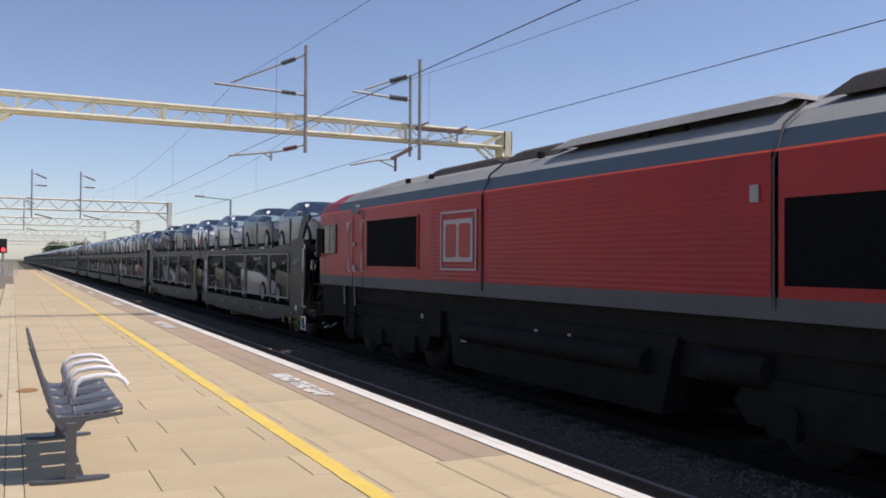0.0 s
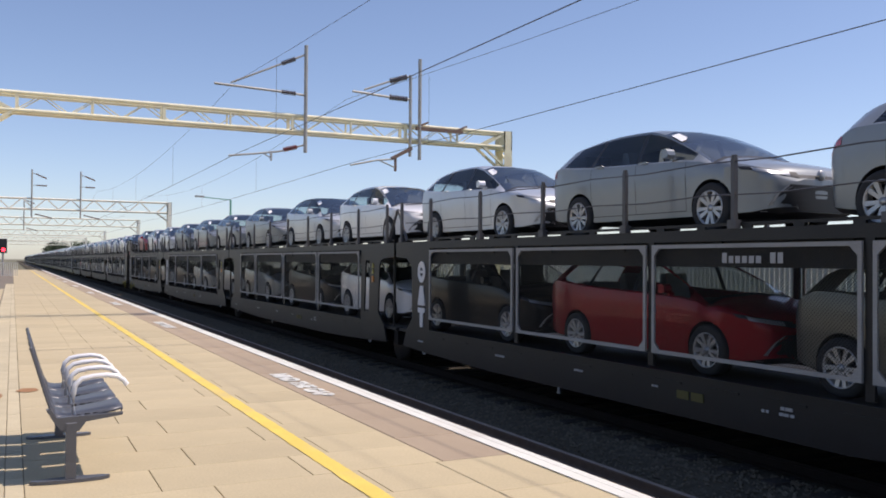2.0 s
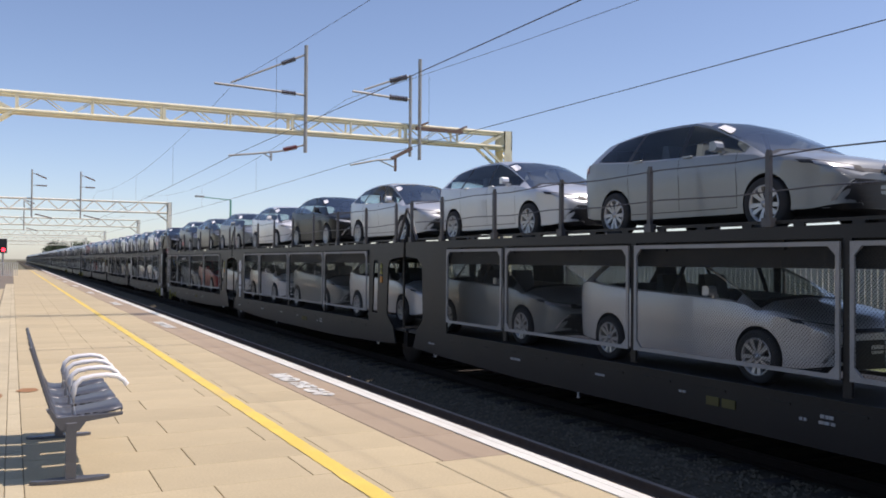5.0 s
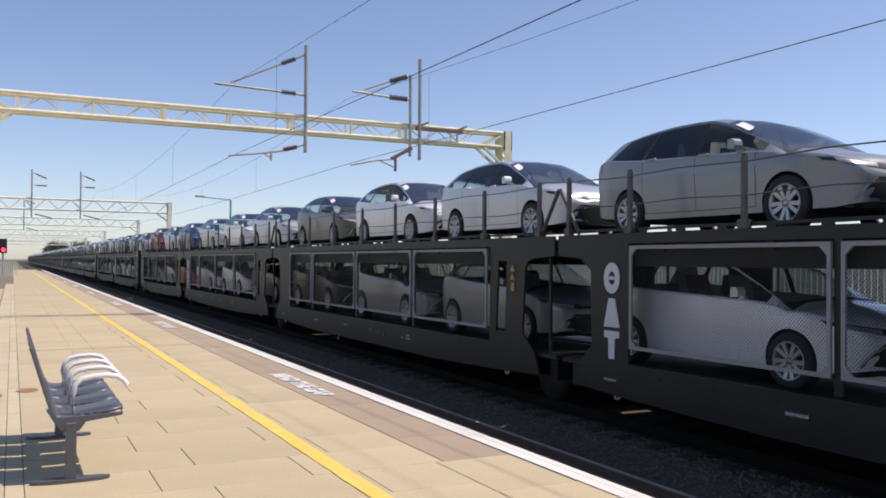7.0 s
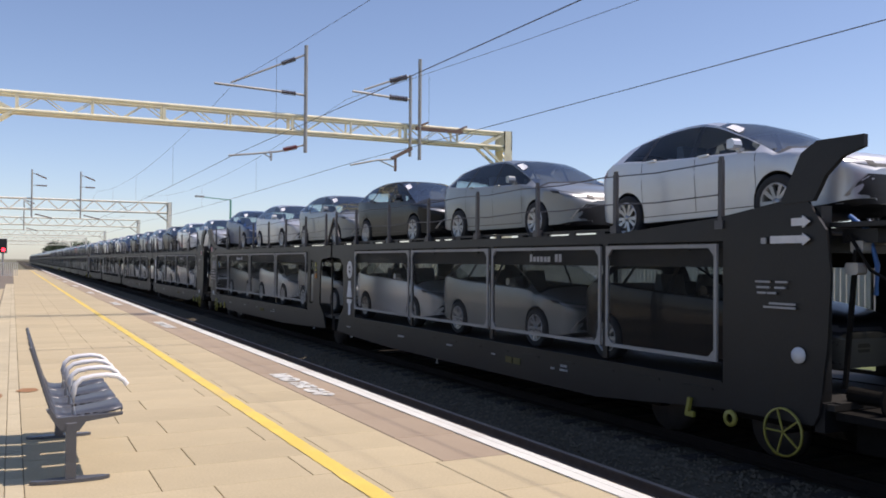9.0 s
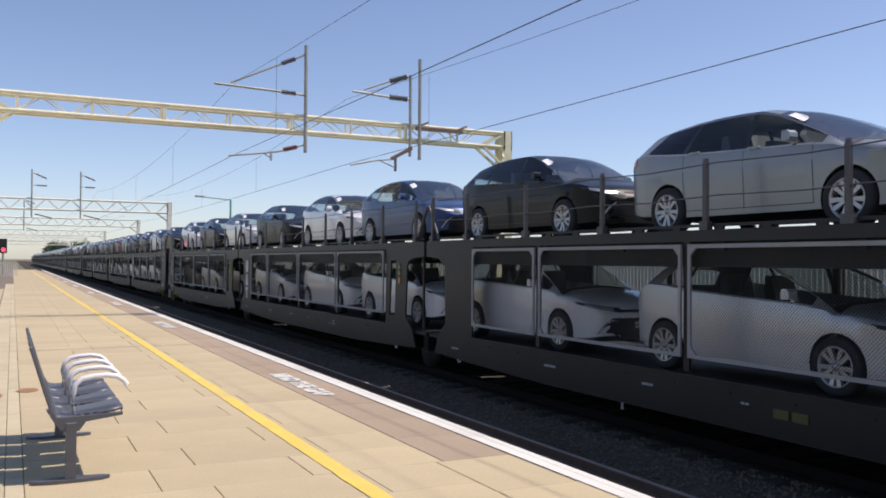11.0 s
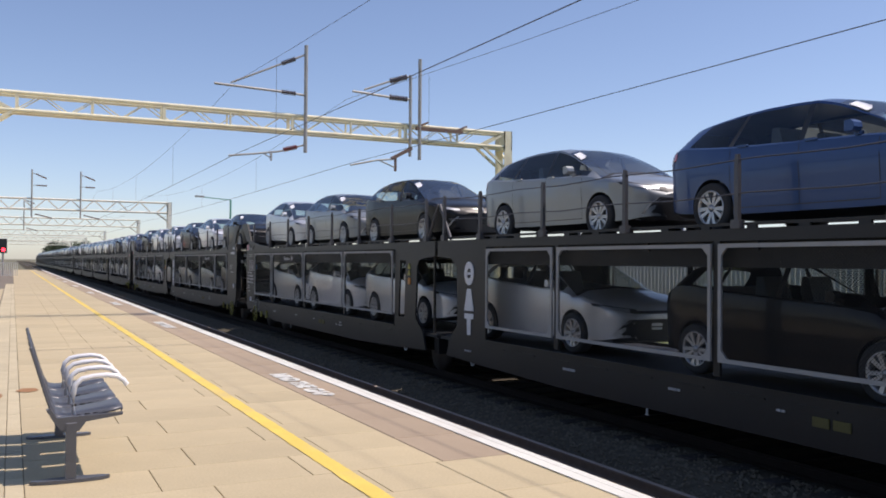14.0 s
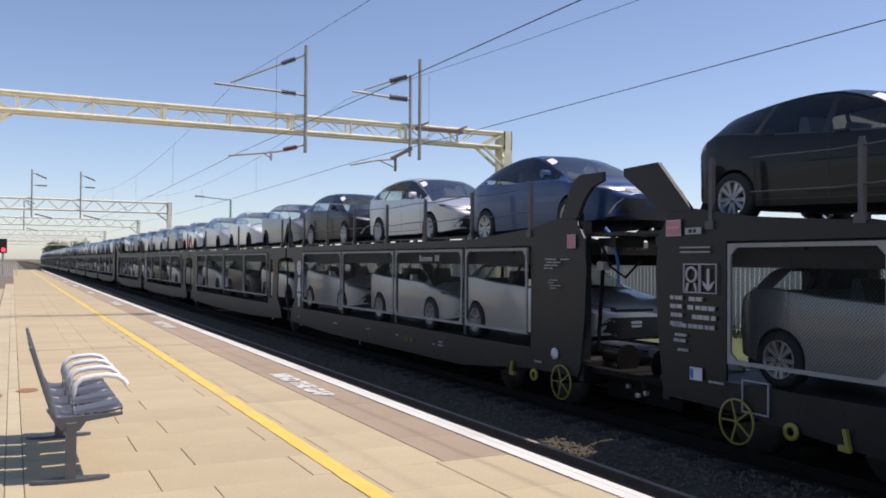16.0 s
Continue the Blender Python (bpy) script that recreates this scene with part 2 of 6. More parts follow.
# ---- mesh helpers ----
class Shape:
    """Collects boxes, plates, tubes and lathed rings into one mesh."""

    def __init__(self):
        self.v, self.f, self.smooth = [], [], []

    def add(self, verts, faces, smooth=False):
        k = len(self.v)
        self.v += [tuple(p) for p in verts]
        self.f += [tuple(i + k for i in fc) for fc in faces]
        self.smooth += [smooth] * len(faces)
        return self

    def box(self, x0, x1, y0, y1, z0, z1, c=0.0):
        if c:
            return self.plate([(y0 + c, z0), (y1 - c, z0), (y1, z0 + c), (y1, z1 - c), (y1 - c, z1), (y0 + c, z1), (y0, z1 - c), (y0, z0 + c)], x0, x1)
        vs = [(x, y, z) for z in (z0, z1) for y in (y0, y1) for x in (x0, x1)]
        return self.add(vs, [(0, 2, 3, 1), (4, 5, 7, 6), (0, 1, 5, 4), (2, 6, 7, 3), (0, 4, 6, 2), (1, 3, 7, 5)])

    def slab(self, x0, x1, y0, y1, z0, z1, c):
        """A box with its upper edges chamfered."""
        vs = [(x0, y0, z0), (x1, y0, z0), (x1, y1, z0), (x0, y1, z0), (x0, y0, z1 - c), (x1, y0, z1 - c), (x1, y1, z1 - c), (x0, y1, z1 - c),
              (x0 + c, y0 + c, z1), (x1 - c, y0 + c, z1), (x1 - c, y1 - c, z1), (x0 + c, y1 - c, z1)]
        fs = [(0, 3, 2, 1), (8, 9, 10, 11)] + [(i, (i + 1) % 4, 4 + (i + 1) % 4, 4 + i) for i in range(4)] + [(4 + i, 4 + (i + 1) % 4, 8 + (i + 1) % 4, 8 + i) for i in range(4)]
        return self.add(vs, fs)

    def plate(self, poly, x0, x1):
        """A polygon in y and z, given thickness along x."""
        n = len(poly)
        area = sum(poly[i][0] * poly[(i + 1) % n][1] - poly[(i + 1) % n][0] * poly[i][1] for i in range(n))
        poly = poly if area > 0 else poly[::-1]
        vs = [(x0, y, z) for y, z in poly] + [(x1, y, z) for y, z in poly]
        return self.add(vs, [tuple(range(n))[::-1], tuple(range(n, 2 * n))] + [(i, (i + 1) % n, n + (i + 1) % n, n + i) for i in range(n)])

    def bar(self, a, b, w, h=None):
        """A rectangular bar from a to b."""
        a, b = Vector(a), Vector(b)
        d = (b - a).normalized()
        side = d.cross(Vector((0, 0, 1)))
        side = side.normalized() if side.length > 1e-4 else Vector((1, 0, 0))
        up = side.cross(d)
        side, up = side * w / 2, up * (h or w) / 2
        vs = [p + s * side + u * up for p in (a, b) for s, u in ((-1, -1), (1, -1), (1, 1), (-1, 1))]
        return self.add(vs, [(0, 1, 2, 3), (4, 7, 6, 5)] + [(i, 4 + i, 4 + (i + 1) % 4, (i + 1) % 4) for i in range(4)])

    def tube(self, pts, r, sides=8):
        """A round tube along points."""
        pts = [Vector(p) for p in pts]
        vs, n = [], len(pts)
        for i, p in enumerate(pts):
            d = (pts[min(i + 1, n - 1)] - pts[max(i - 1, 0)]).normalized()
            s = d.cross(Vector((0, 0, 1)))
            s = s.normalized() if s.length > 1e-3 else Vector((1, 0, 0))
            u = s.cross(d)
            vs += [p + r * (math.cos(a) * s + math.sin(a) * u) for a in (2 * math.pi * k / sides for k in range(sides))]
        fs = [(i * sides + k, i * sides + (k + 1) % sides, (i + 1) * sides + (k + 1) % sides, (i + 1) * sides + k) for i in range(n - 1) for k in range(sides)]
        self.add(vs, fs, True)
        return self.add([vs[k] for k in range(sides)] + vs[-sides:], [tuple(range(sides)), tuple(range(sides, 2 * sides))[::-1]])

    def lathe(self, profile, axis="x", centre=(0, 0, 0), sides=20, smooth=True):
        """A ring of profile points (along the axis, radius) turned about x or z."""
        vs, n = [], len(profile)
        for k in range(sides):
            a = 2 * math.pi * k / sides
            for h, r in profile:
                p = (h, r * math.cos(a), r * math.sin(a)) if axis == "x" else (r * math.cos(a), r * math.sin(a), h)
                vs.append((p[0] + centre[0], p[1] + centre[1], p[2] + centre[2]))
        fs = [(k * n + i, k * n + i + 1, ((k + 1) % sides) * n + i + 1, ((k + 1) % sides) * n + i) for k in range(sides) for i in range(n - 1)]
        return self.add(vs, fs, smooth)

    def mesh(self, name, mat):
        me = bpy.data.meshes.new(name)
        me.from_pydata(self.v, [], self.f)
        me.polygons.foreach_set("use_smooth", self.smooth)
        me.materials.append(mat)
        bm = bmesh.new()
        bm.from_mesh(me)
        bmesh.ops.recalc_face_normals(bm, faces=bm.faces)
        bm.to_mesh(me)
        bm.free()
        me.update()
        return me


def part(name, shape, mat, parent=None, label="", at=None):
    """One mesh object from a Shape or a ready mesh, under a thing or a part."""
    ob = new(name, shape.mesh(name, mat) if isinstance(shape, Shape) else shape)
    ob.parent = parent
    if at:
        ob.location = at
    return tagged(ob, label) if label else ob


def thing(name, label, category, group="", kind="", at=(0, 0, 0)):
    ob = new(name)
    ob.empty_display_size = 0.2
    ob.location = at
    return tagged(ob, label, category, group, kind)


# ---- ground, platform and track ----
PZ, EDGE = 0.9, 3.70


def build_ground():
    s = Shape()
    s.add([(-2500, -600, -0.62), (2500, -600, -0.62), (2500, 4500, -0.62), (-2500, 4500, -0.62)], [(0, 1, 2, 3)])
    tagged(part("ground", s, M_EARTH), "flat dry earth reaching to the horizon", "ground", kind="structure")
    # track bed, gently crowned
    xs = [EDGE - 0.1, 4.3, 4.9, 5.5, 6.1, 6.7, 7.1, 7.6, 8.2, 8.8, 9.4, 10.2, 11.4, 13.0, 15.4, 16.2]
    zs = [-0.28, -0.2, -0.17, -0.17, -0.17, -0.13, -0.02, 0.02, 0.02, 0.02, 0.02, -0.05, -0.15, -0.2, -0.25, -0.61]
    ys = [-480 + 40 * i for i in range(11)] + [-40 + 1.0 * i for i in range(110)] + [70 + 10 * i for i in range(100)]
    vs = [(x, y, z + 0.03 * noise.noise((x * 1.3, y * 1.3, 0))) for y in ys for x, z in zip(xs, zs)]
    k = len(xs)
    fs = [(j * k + i, j * k + i + 1, (j + 1) * k + i + 1, (j + 1) * k + i) for j in range(len(ys) - 1) for i in range(k - 1)]
    s = Shape().add(vs, fs, True)
    tagged(part("track_bed", s, M_BALLAST), "dark grime-stained stone ballast between the tracks", "ballast", kind="structure")
    # loose stones
    rng = random.Random(4)
    s = Shape()
    for _ in range(11000):
        x, y = rng.uniform(5.2, 7.7), 4.5 + 26 * rng.random() ** 1.6
        z = float(np.interp(x, xs, zs))
        r = rng.uniform(0.013, 0.034)
        vs = [(x + r * rng.uniform(0.7, 1.2) * dx, y + r * rng.uniform(0.7, 1.2) * dy, z + 0.01 + r * rng.uniform(0.6, 1.0) * dz) for dx, dy, dz in ((1, 0, 0), (0, 1, 0), (-1, 0, 0), (0, -1, 0), (0, 0, 1), (0, 0, -1))]
        s.add(vs, [(0, 1, 4), (1, 2, 4), (2, 3, 4), (3, 0, 4), (1, 0, 5), (2, 1, 5), (3, 2, 5), (0, 3, 5)])
    tagged(part("ballast_stones", s, M_STONE), "loose angular ballast stones beside the rails", "stones", kind="stuff")


def rail_track(centre, base, label, web=M_RAIL, head=M_RAILTOP):
    root = thing("railway_track", label, "track", "railway tracks", "structure")
    for side in (-1, 1):
        x = centre + side * 0.7525
        foot = [(-0.07, base - 0.155), (0.07, base - 0.155), (0.07, base - 0.14), (0.012, base - 0.12), (0.012, base - 0.045), (0.036, base - 0.035), (0.036, base - 0.004), (-0.036, base - 0.004), (-0.036, base - 0.035), (-0.012, base - 0.045), (-0.012, base - 0.12), (-0.07, base - 0.14)]
        n = len(foot)
        s = Shape().add([(x + h, y, z) for y in (-480.0, 900.0) for h, z in foot], [(i, (i + 1) % n, n + (i + 1) % n, n + i) for i in range(n)])
        rail = part("rail", s, web, root)
        part("rail_head", Shape().box(x - 0.034, x + 0.034, -480, 900, base - 0.006, base), head, rail, "worn running surface")
    s = Shape()
    for i in range(190):
        y = -12 + 0.65 * i
        s.plate([(y - 0.13, base - 0.36), (y + 0.13, base - 0.36), (y + 0.10, base - 0.16), (y - 0.10, base - 0.16)], centre - 1.25, centre + 1.25)
    tagged(part("sleepers", s, M_SLEEPER, root, "grimy concrete sleepers"), kind="stuff")


def build_platform():
    root = thing("platform", "sunlit station platform of buff paving slabs", "platform", kind="structure")
    part("platform_bed", Shape().box(-7.0, 2.95, -14, 130, -0.6, PZ - 0.014), M_BED, root, "sandy bedding under the slabs")
    part("edge_wall", Shape().box(2.95, EDGE - 0.06, -14, 130, -0.6, PZ - 0.10), M_WALL, root, "sooty platform face")
    # tarred joints across the paving
    for y, tilt in ((39.6, 0.30), (51.0, 0.30), (15.6, 0.2)):
        w = 0.05 if y > 20 else 0.012
        s = Shape().add([(0.0, y - w, PZ + 0.002), (2.0, y - w + tilt * 0.6, PZ + 0.002), (2.0, y + w + tilt * 0.6, PZ + 0.002), (0.0, y + w, PZ + 0.002), (2.24, y - w + tilt * 0.68, PZ + 0.002), (2.91, y - w + tilt, PZ + 0.002), (2.91, y + w + tilt, PZ + 0.002), (2.24, y + w + tilt * 0.68, PZ + 0.002)], [(0, 1, 2, 3), (4, 5, 6, 7)])
        part("expansion_joint", s, M_TRIM, root, "dark tarred joint")
    yellow = Shape()
    n = 1150
    vs = []
    for i in range(n + 1):
        y = -14 + 0.125 * i
        vs += [(2.05 + 0.012 * noise.noise((y * 5, 1, 0)) + 0.006 * noise.noise((y * 23, 4, 0)), y, PZ + 0.004), (2.185 + 0.012 * noise.noise((y * 5, 7, 0)) + 0.006 * noise.noise((y * 23, 9, 0)), y, PZ + 0.004)]
    yellow.add(vs, [(2 * i, 2 * i + 1, 2 * i + 3, 2 * i + 2) for i in range(n)])
    tagged(part("yellow_line", yellow, M_YELLOW), "worn yellow safety line painted along the paving", "road marking", kind="structure")
    white = Shape()
    for i in range(72):
        y = -14 + 2 * i
        white.box(EDGE - 0.205, EDGE - 0.105, y, y + 2.0, PZ + 0.0055, PZ + 0.0095)
        white.box(EDGE - 0.098, EDGE - 0.028, y, y + 2.0, PZ + 0.0045, PZ + 0.0085)
    tagged(part("white_line", white, M_WHITE), "white painted stripe along the platform edge", "road marking", kind="structure")


def build_paving():
    """Slabs laid in courses across the platform, coping stones and kerb strip; the nearest are pieces of their own."""
    root = bpy.data.objects["platform"]
    pitch, y0 = 0.643, 5.845
    rest = Shape()
    count = 0
    shared = {}
    for j in range(-22, 195):
        y = y0 + pitch * j
        shift = 0.89 if j % 2 == 0 else 1.22
        cuts = [0.088] + [shift + 1.02 * k for k in range(-1, 3) if 0.35 < shift + 1.02 * k < 2.6] + [2.86 if y < 5.84 else 2.92]
        for a, b in zip(cuts, cuts[1:]):
            if -3 < j < 62 and count < 290:
                key = (round(b - a, 3),)
                if key not in shared:
                    shared[key] = Shape().slab(0.003, b - a - 0.003, 0.003, pitch - 0.003, -0.06, 0, 0.003).mesh("slab", M_SLAB)
                rng = random.Random(j * 37 + int(a * 100))
                part("slab", shared[key], None, root, at=(a, y, PZ + rng.uniform(-0.0025, 0.0)))
                count += 1
            else:
                rest.slab(a + 0.003, b - 0.003, y + 0.003, y + pitch - 0.003, PZ - 0.06, PZ, 0.003)
    tagged(part("distant_slabs", rest, M_SLAB, root, "weathered buff paving slabs"), kind="stuff")
    me = Shape().slab(0.004, EDGE - 2.92, 0.004, 0.91, -0.10, 0, 0.008).mesh("coping_stone", M_COPING)
    buff = Shape().slab(0.004, EDGE - 2.86, 0.004, 0.91, -0.10, 0, 0.008).mesh("coping_stone", M_SLAB)
    for j in range(142):
        y = -14.263 + 0.914 * j
        near = j < 22
        part("coping_stone", buff if near else me, None, root, at=(2.86 if near else 2.92, y, PZ + 0.0015 * ((j * 7) % 3 - 1)))
    me = Shape().slab(0.0, 0.30, 0.002, 0.902, -0.06, 0, 0.003).mesh("kerb_block", M_KERB)
    me2 = Shape().slab(0.0, 0.112, 0.004, 0.90, -0.06, 0, 0.004).mesh("channel_block", M_KERB)
    for j in range(64):
        part("kerb_block", me, None, root, at=(-0.33, -0.616 + 0.904 * j, PZ - 0.002))
        part("channel_block", me2, None, root, at=(-0.026, -0.616 + 0.904 * j, PZ - 0.004))
    back = Shape()
    for j in range(-11, 40):
        for i in range(6):
            back.slab(-6.9 + 1.09 * i, -5.815 + 1.09 * i, 1.2 * j, 1.2 * j + 1.194, PZ - 0.06, PZ, 0.003)
    tagged(part("rear_slabs", back, M_SLAB, root, "buff paving slabs"), kind="stuff")


def build_stains():
    rust = material("rust_stain", (0.34, 0.17, 0.075), 0.9, vary=0.3, scale=9, fine=60)
    for n, (x, y, w, h) in enumerate(((0.17, 10.95, 0.15, 0.22), (-0.13, 10.6, 0.07, 0.25))):
        rim = [(x + w * (0.75 + 0.3 * noise.noise((k, n, 2.3))) * math.cos(k * 0.393), y + h * (0.75 + 0.3 * noise.noise((k, n, 7.1))) * math.sin(k * 0.393), PZ + 0.0035) for k in range(16)]
        tagged(part("rust_stain", Shape().add(rim, [tuple(range(16))]), rust), "rust-brown stain on the paving", "stain", kind="structure")


def platform_text():
    cu = bpy.data.curves.new("platform_text", "FONT")
    cu.body, cu.size, cu.extrude, cu.align_x, cu.align_y = "MIND THE GAP", 0.30, 0.0015, "CENTER", "CENTER"
    cu.offset = 0.019
    ob = new("platform_text", cu)
    dg = bpy.context.evaluated_depsgraph_get()
    me = bpy.data.meshes.new_from_object(ob.evaluated_get(dg))
    bpy.data.objects.remove(ob)
    me.materials.clear()
    me.materials.append(M_WHITE)
    return me


def build_texts():
    me = platform_text()
    for i in range(9):
        ob = new("platform_text", me)
        ob.matrix_world = pose(3.135, 10.2 + 10.45 * i, PZ + 0.007, 0, 0, -90) @ Matrix.Diagonal((0.97, 0.95, 1, 1))
        tagged(ob, "white stencilled warning MIND THE GAP on the coping", "lettering", "platform warnings")


# ---- bench ----
def build_bench():
    """Four moulded metal seats on two T-shaped legs, with white tubular armrests between the seats."""
    root = thing("platform_bench", "dark grey metal four-seat platform bench with white armrests", "bench", at=(0.37, 6.36, PZ))
    prof = [(0.335, 0.462), (0.33, 0.488), (0.24, 0.47), (0.10, 0.448), (-0.02, 0.432), (-0.085, 0.447), (-0.115, 0.50), (-0.148, 0.60), (-0.198, 0.77), (-0.238, 0.905), (-0.245, 0.92)]
    for i in range(4):
        ya = 0.02 + 0.455 * i
        yb = ya + 0.405
        n = len(prof)
        vs, t = [], 0.014
        for y in (ya, ya + 0.02, yb - 0.02, yb):
            inset = 0.012 if y in (ya, yb) else 0
            for k, (x, z) in enumerate(prof):
                a, b = prof[max(0, k - 1)], prof[min(n - 1, k + 1)]
                nx, nz = -(b[1] - a[1]), b[0] - a[0]
                ln = math.hypot(nx, nz)
                vs.append((x + nx / ln * inset, y, z + nz / ln * inset))
        lower = [(x - t * 0.6, y, z - t) for x, y, z in vs]
        fs = [(r * n + k, r * n + k + 1, (r + 1) * n + k + 1, (r + 1) * n + k) for r in range(3) for k in range(n - 1)]
        m = len(vs)
        s = Shape().add(vs + lower, fs + [tuple(q + m for q in f)[::-1] for f in fs]
                        + [(k, m + k, m + k + 1, k + 1) for k in range(n - 1)] + [(3 * n + k, 3 * n + k + 1, m + 3 * n + k + 1, m + 3 * n + k) for k in range(n - 1)]
                        + [(r * n, (r + 1) * n, m + (r + 1) * n, m + r * n) for r in range(3)] + [(r * n + n - 1, m + r * n + n - 1, m + (r + 1) * n + n - 1, (r + 1) * n + n - 1) for r in range(3)], True)
        seat = part("seat", s, M_BENCH, root)
        for k in range(5):
            part("slot", Shape().box(0.03 + 0.055 * k, 0.062 + 0.055 * k, ya + 0.001, ya + 0.006, 0.432 + 0.004 * k, 0.444 + 0.004 * k), M_TRIM, seat)
    # side castings and beam
    for y in (0.0, 1.62):
        leg = part("leg", Shape().box(-0.033, 0.033, y - 0.035, y + 0.035, 0.015, 0.40, 0.006), M_BENCH, root)
        part("foot_plate", Shape().add([(0.25 * math.cos(a) * 1.0, y + 0.055 * math.sin(a), z) for z in (0.0, 0.022) for a in (2 * math.pi * k / 20 for k in range(20))],
                                       [tuple(range(20))[::-1], tuple(range(20, 40))] + [(k, (k + 1) % 20, 20 + (k + 1) % 20, 20 + k) for k in range(20)]), M_BENCH, leg)
        part("bracket", Shape().add([(x, y + d, z) for d in (-0.028, 0.028) for x, z in ((-0.05, 0.34), (0.05, 0.34), (0.09, 0.40), (0.32, 0.43), (0.33, 0.445), (-0.09, 0.435), (-0.13, 0.50), (-0.155, 0.49), (-0.105, 0.40))],
                                    [tuple(range(9)), tuple(range(9, 18))[::-1]] + [(k, 9 + k, 9 + (k + 1) % 9, (k + 1) % 9) for k in range(9)]), M_BENCH, leg)
    part("beam", Shape().box(-0.036, 0.036, -0.022, 1.82, 0.378, 0.428), M_BENCH, root)
    for i in range(4):
        y = 0.10 + 0.455 * i - (0.0 if i else 0.02)
        pts = [(0.02, y, 0.43), (0.015, y, 0.58), (0.028, y, 0.64), (0.07, y, 0.676), (0.14, y, 0.69), (0.23, y, 0.695), (0.295, y, 0.684), (0.34, y, 0.655), (0.362, y, 0.62)]
        part("armrest", Shape().tube(pts, 0.0185, 10), M_ARM, root, "white tubular armrest")


# ---- electrification gantries, wires, far furniture ----
def build_gantry(y, right, left=-0.95, tubes=((7.4, -1), (10.97, -1)), z0=6.07, z1=6.51, detail=True):
    root = thing("electrification_gantry", "cream-painted lattice steel gantry spanning the railway tracks", "gantry", "overhead line gantries", at=(0, y, 0))
    # distant gantries use the paint lightened to imitate haze
    paint = M_GANTRY if detail else M_GANTRYHAZE
    for z in (z0, z1):
        for dy in (-0.22, 0.22):
            part("chord", Shape().tube([(left, dy, z), (right, dy, z)], 0.052 if detail else 0.062, 10), paint, root)
    step = 0.62 if detail else 0.78
    n = int((right - left - 1.7) / step)
    for i in range(n):
        x = left + 0.95 + step * i
        for dy in (-0.22, 0.22) if detail else (-0.22,):
            a, b = ((x, dy, z0), (x + step, dy, z1)) if i % 2 == 0 else ((x, dy, z1), (x + step, dy, z0))
            part("brace", Shape().bar(a, b, 0.025 if detail else 0.085), paint, root)
    for k in range(int((right - left) / 1.75) if detail else 0):
        x = left + 1.0 + 1.75 * k
        w = 0.04 if k % 2 else 0.08
        for dy in (-0.22, 0.22):
            part("post", Shape().box(x - w / 2, x + w / 2, dy - 0.035, dy + 0.035, z0, z1), paint, root)
    for x, d in ((left, 1), (right, -1)):
        s = Shape().box(x - 0.14, x + 0.14, -0.30, -0.27, -0.6, z1 + 0.06).box(x - 0.14, x + 0.14, 0.27, 0.30, -0.6, z1 + 0.06).box(x - 0.14, x - 0.11, -0.3, 0.3, z0 - 0.1, z1 + 0.06).box(x + 0.11, x + 0.14, -0.3, 0.3, z0 - 0.1, z1 + 0.06)
        for k in range(11):
            za, zb = -0.5 + 0.64 * k, 0.14 + 0.64 * k
            for px in (x - 0.125, x + 0.125):
                s.bar((px, -0.28, za), (px, 0.28, zb), 0.05, 0.03)
        part("mast", s, paint, root)
        for dy in (-0.22, 0.22):
            part("knee_brace", Shape().bar((x + 0.9 * d, dy, z0 - 0.02), (x + 0.1 * d, dy, z0 - 0.62), 0.07), paint, root)
            part("knee_brace", Shape().bar((x + 0.9 * d, dy, z0), (x + 0.1 * d, dy, z1 - 0.02), 0.07), paint, root)
    for tx, d in tubes:
        tube = part("drop_tube", Shape().tube([(tx, -0.32, z0 - 0.6), (tx, -0.32, z1 + 2.01)], 0.055, 10), M_GALV, root)
        if not detail:
            part("top_arm", Shape().bar((tx, -0.32, z1 + 1.76), (tx - 0.25 * d, -0.32, z1 + 1.70), 0.03).bar((tx - 0.25 * d, -0.32, z1 + 1.70), (tx - 0.95 * d, -0.32, z1 + 1.42), 0.09), M_RUST, root)
            part("steady_arm", Shape().bar((tx, -0.32, z1 + 0.92), (tx - 0.3 * d, -0.32, z1 + 0.92), 0.03).bar((tx - 0.3 * d, -0.32, z1 + 0.92), (tx - 0.95 * d, -0.32, z1 + 0.90), 0.09), M_RUST, root)
            part("lower_arm", Shape().bar((tx - 0.2 * d, -0.32, z0 - 0.35), (tx - 1.3 * d, -0.32, z0 - 0.62), 0.07), M_RUST, root)


def insulator(parent, a, b, mat, r=0.07, sheds=7):
    """A ribbed insulator with end fittings between two points."""
    a, b = Vector(a), Vector(b)
    d = b - a
    turn = Vector((1, 0, 0)).rotation_difference(d.normalized()).to_matrix()
    prof = [(0, 0.0), (0, 0.03)]
    for k in range(sheds):
        h0 = d.length * (k + 0.15) / sheds
        prof += [(h0, 0.035), (h0 + 0.2 * d.length / sheds, r), (h0 + 0.5 * d.length / sheds, r), (h0 + 0.7 * d.length / sheds, 0.035)]
    prof += [(d.length, 0.03), (d.length, 0.0)]
    s = Shape().lathe(prof, "x", sides=12)
    s.v = [tuple(a + turn @ Vector(p)) for p in s.v]
    return part("insulator", s, mat, parent, "ribbed insulator")


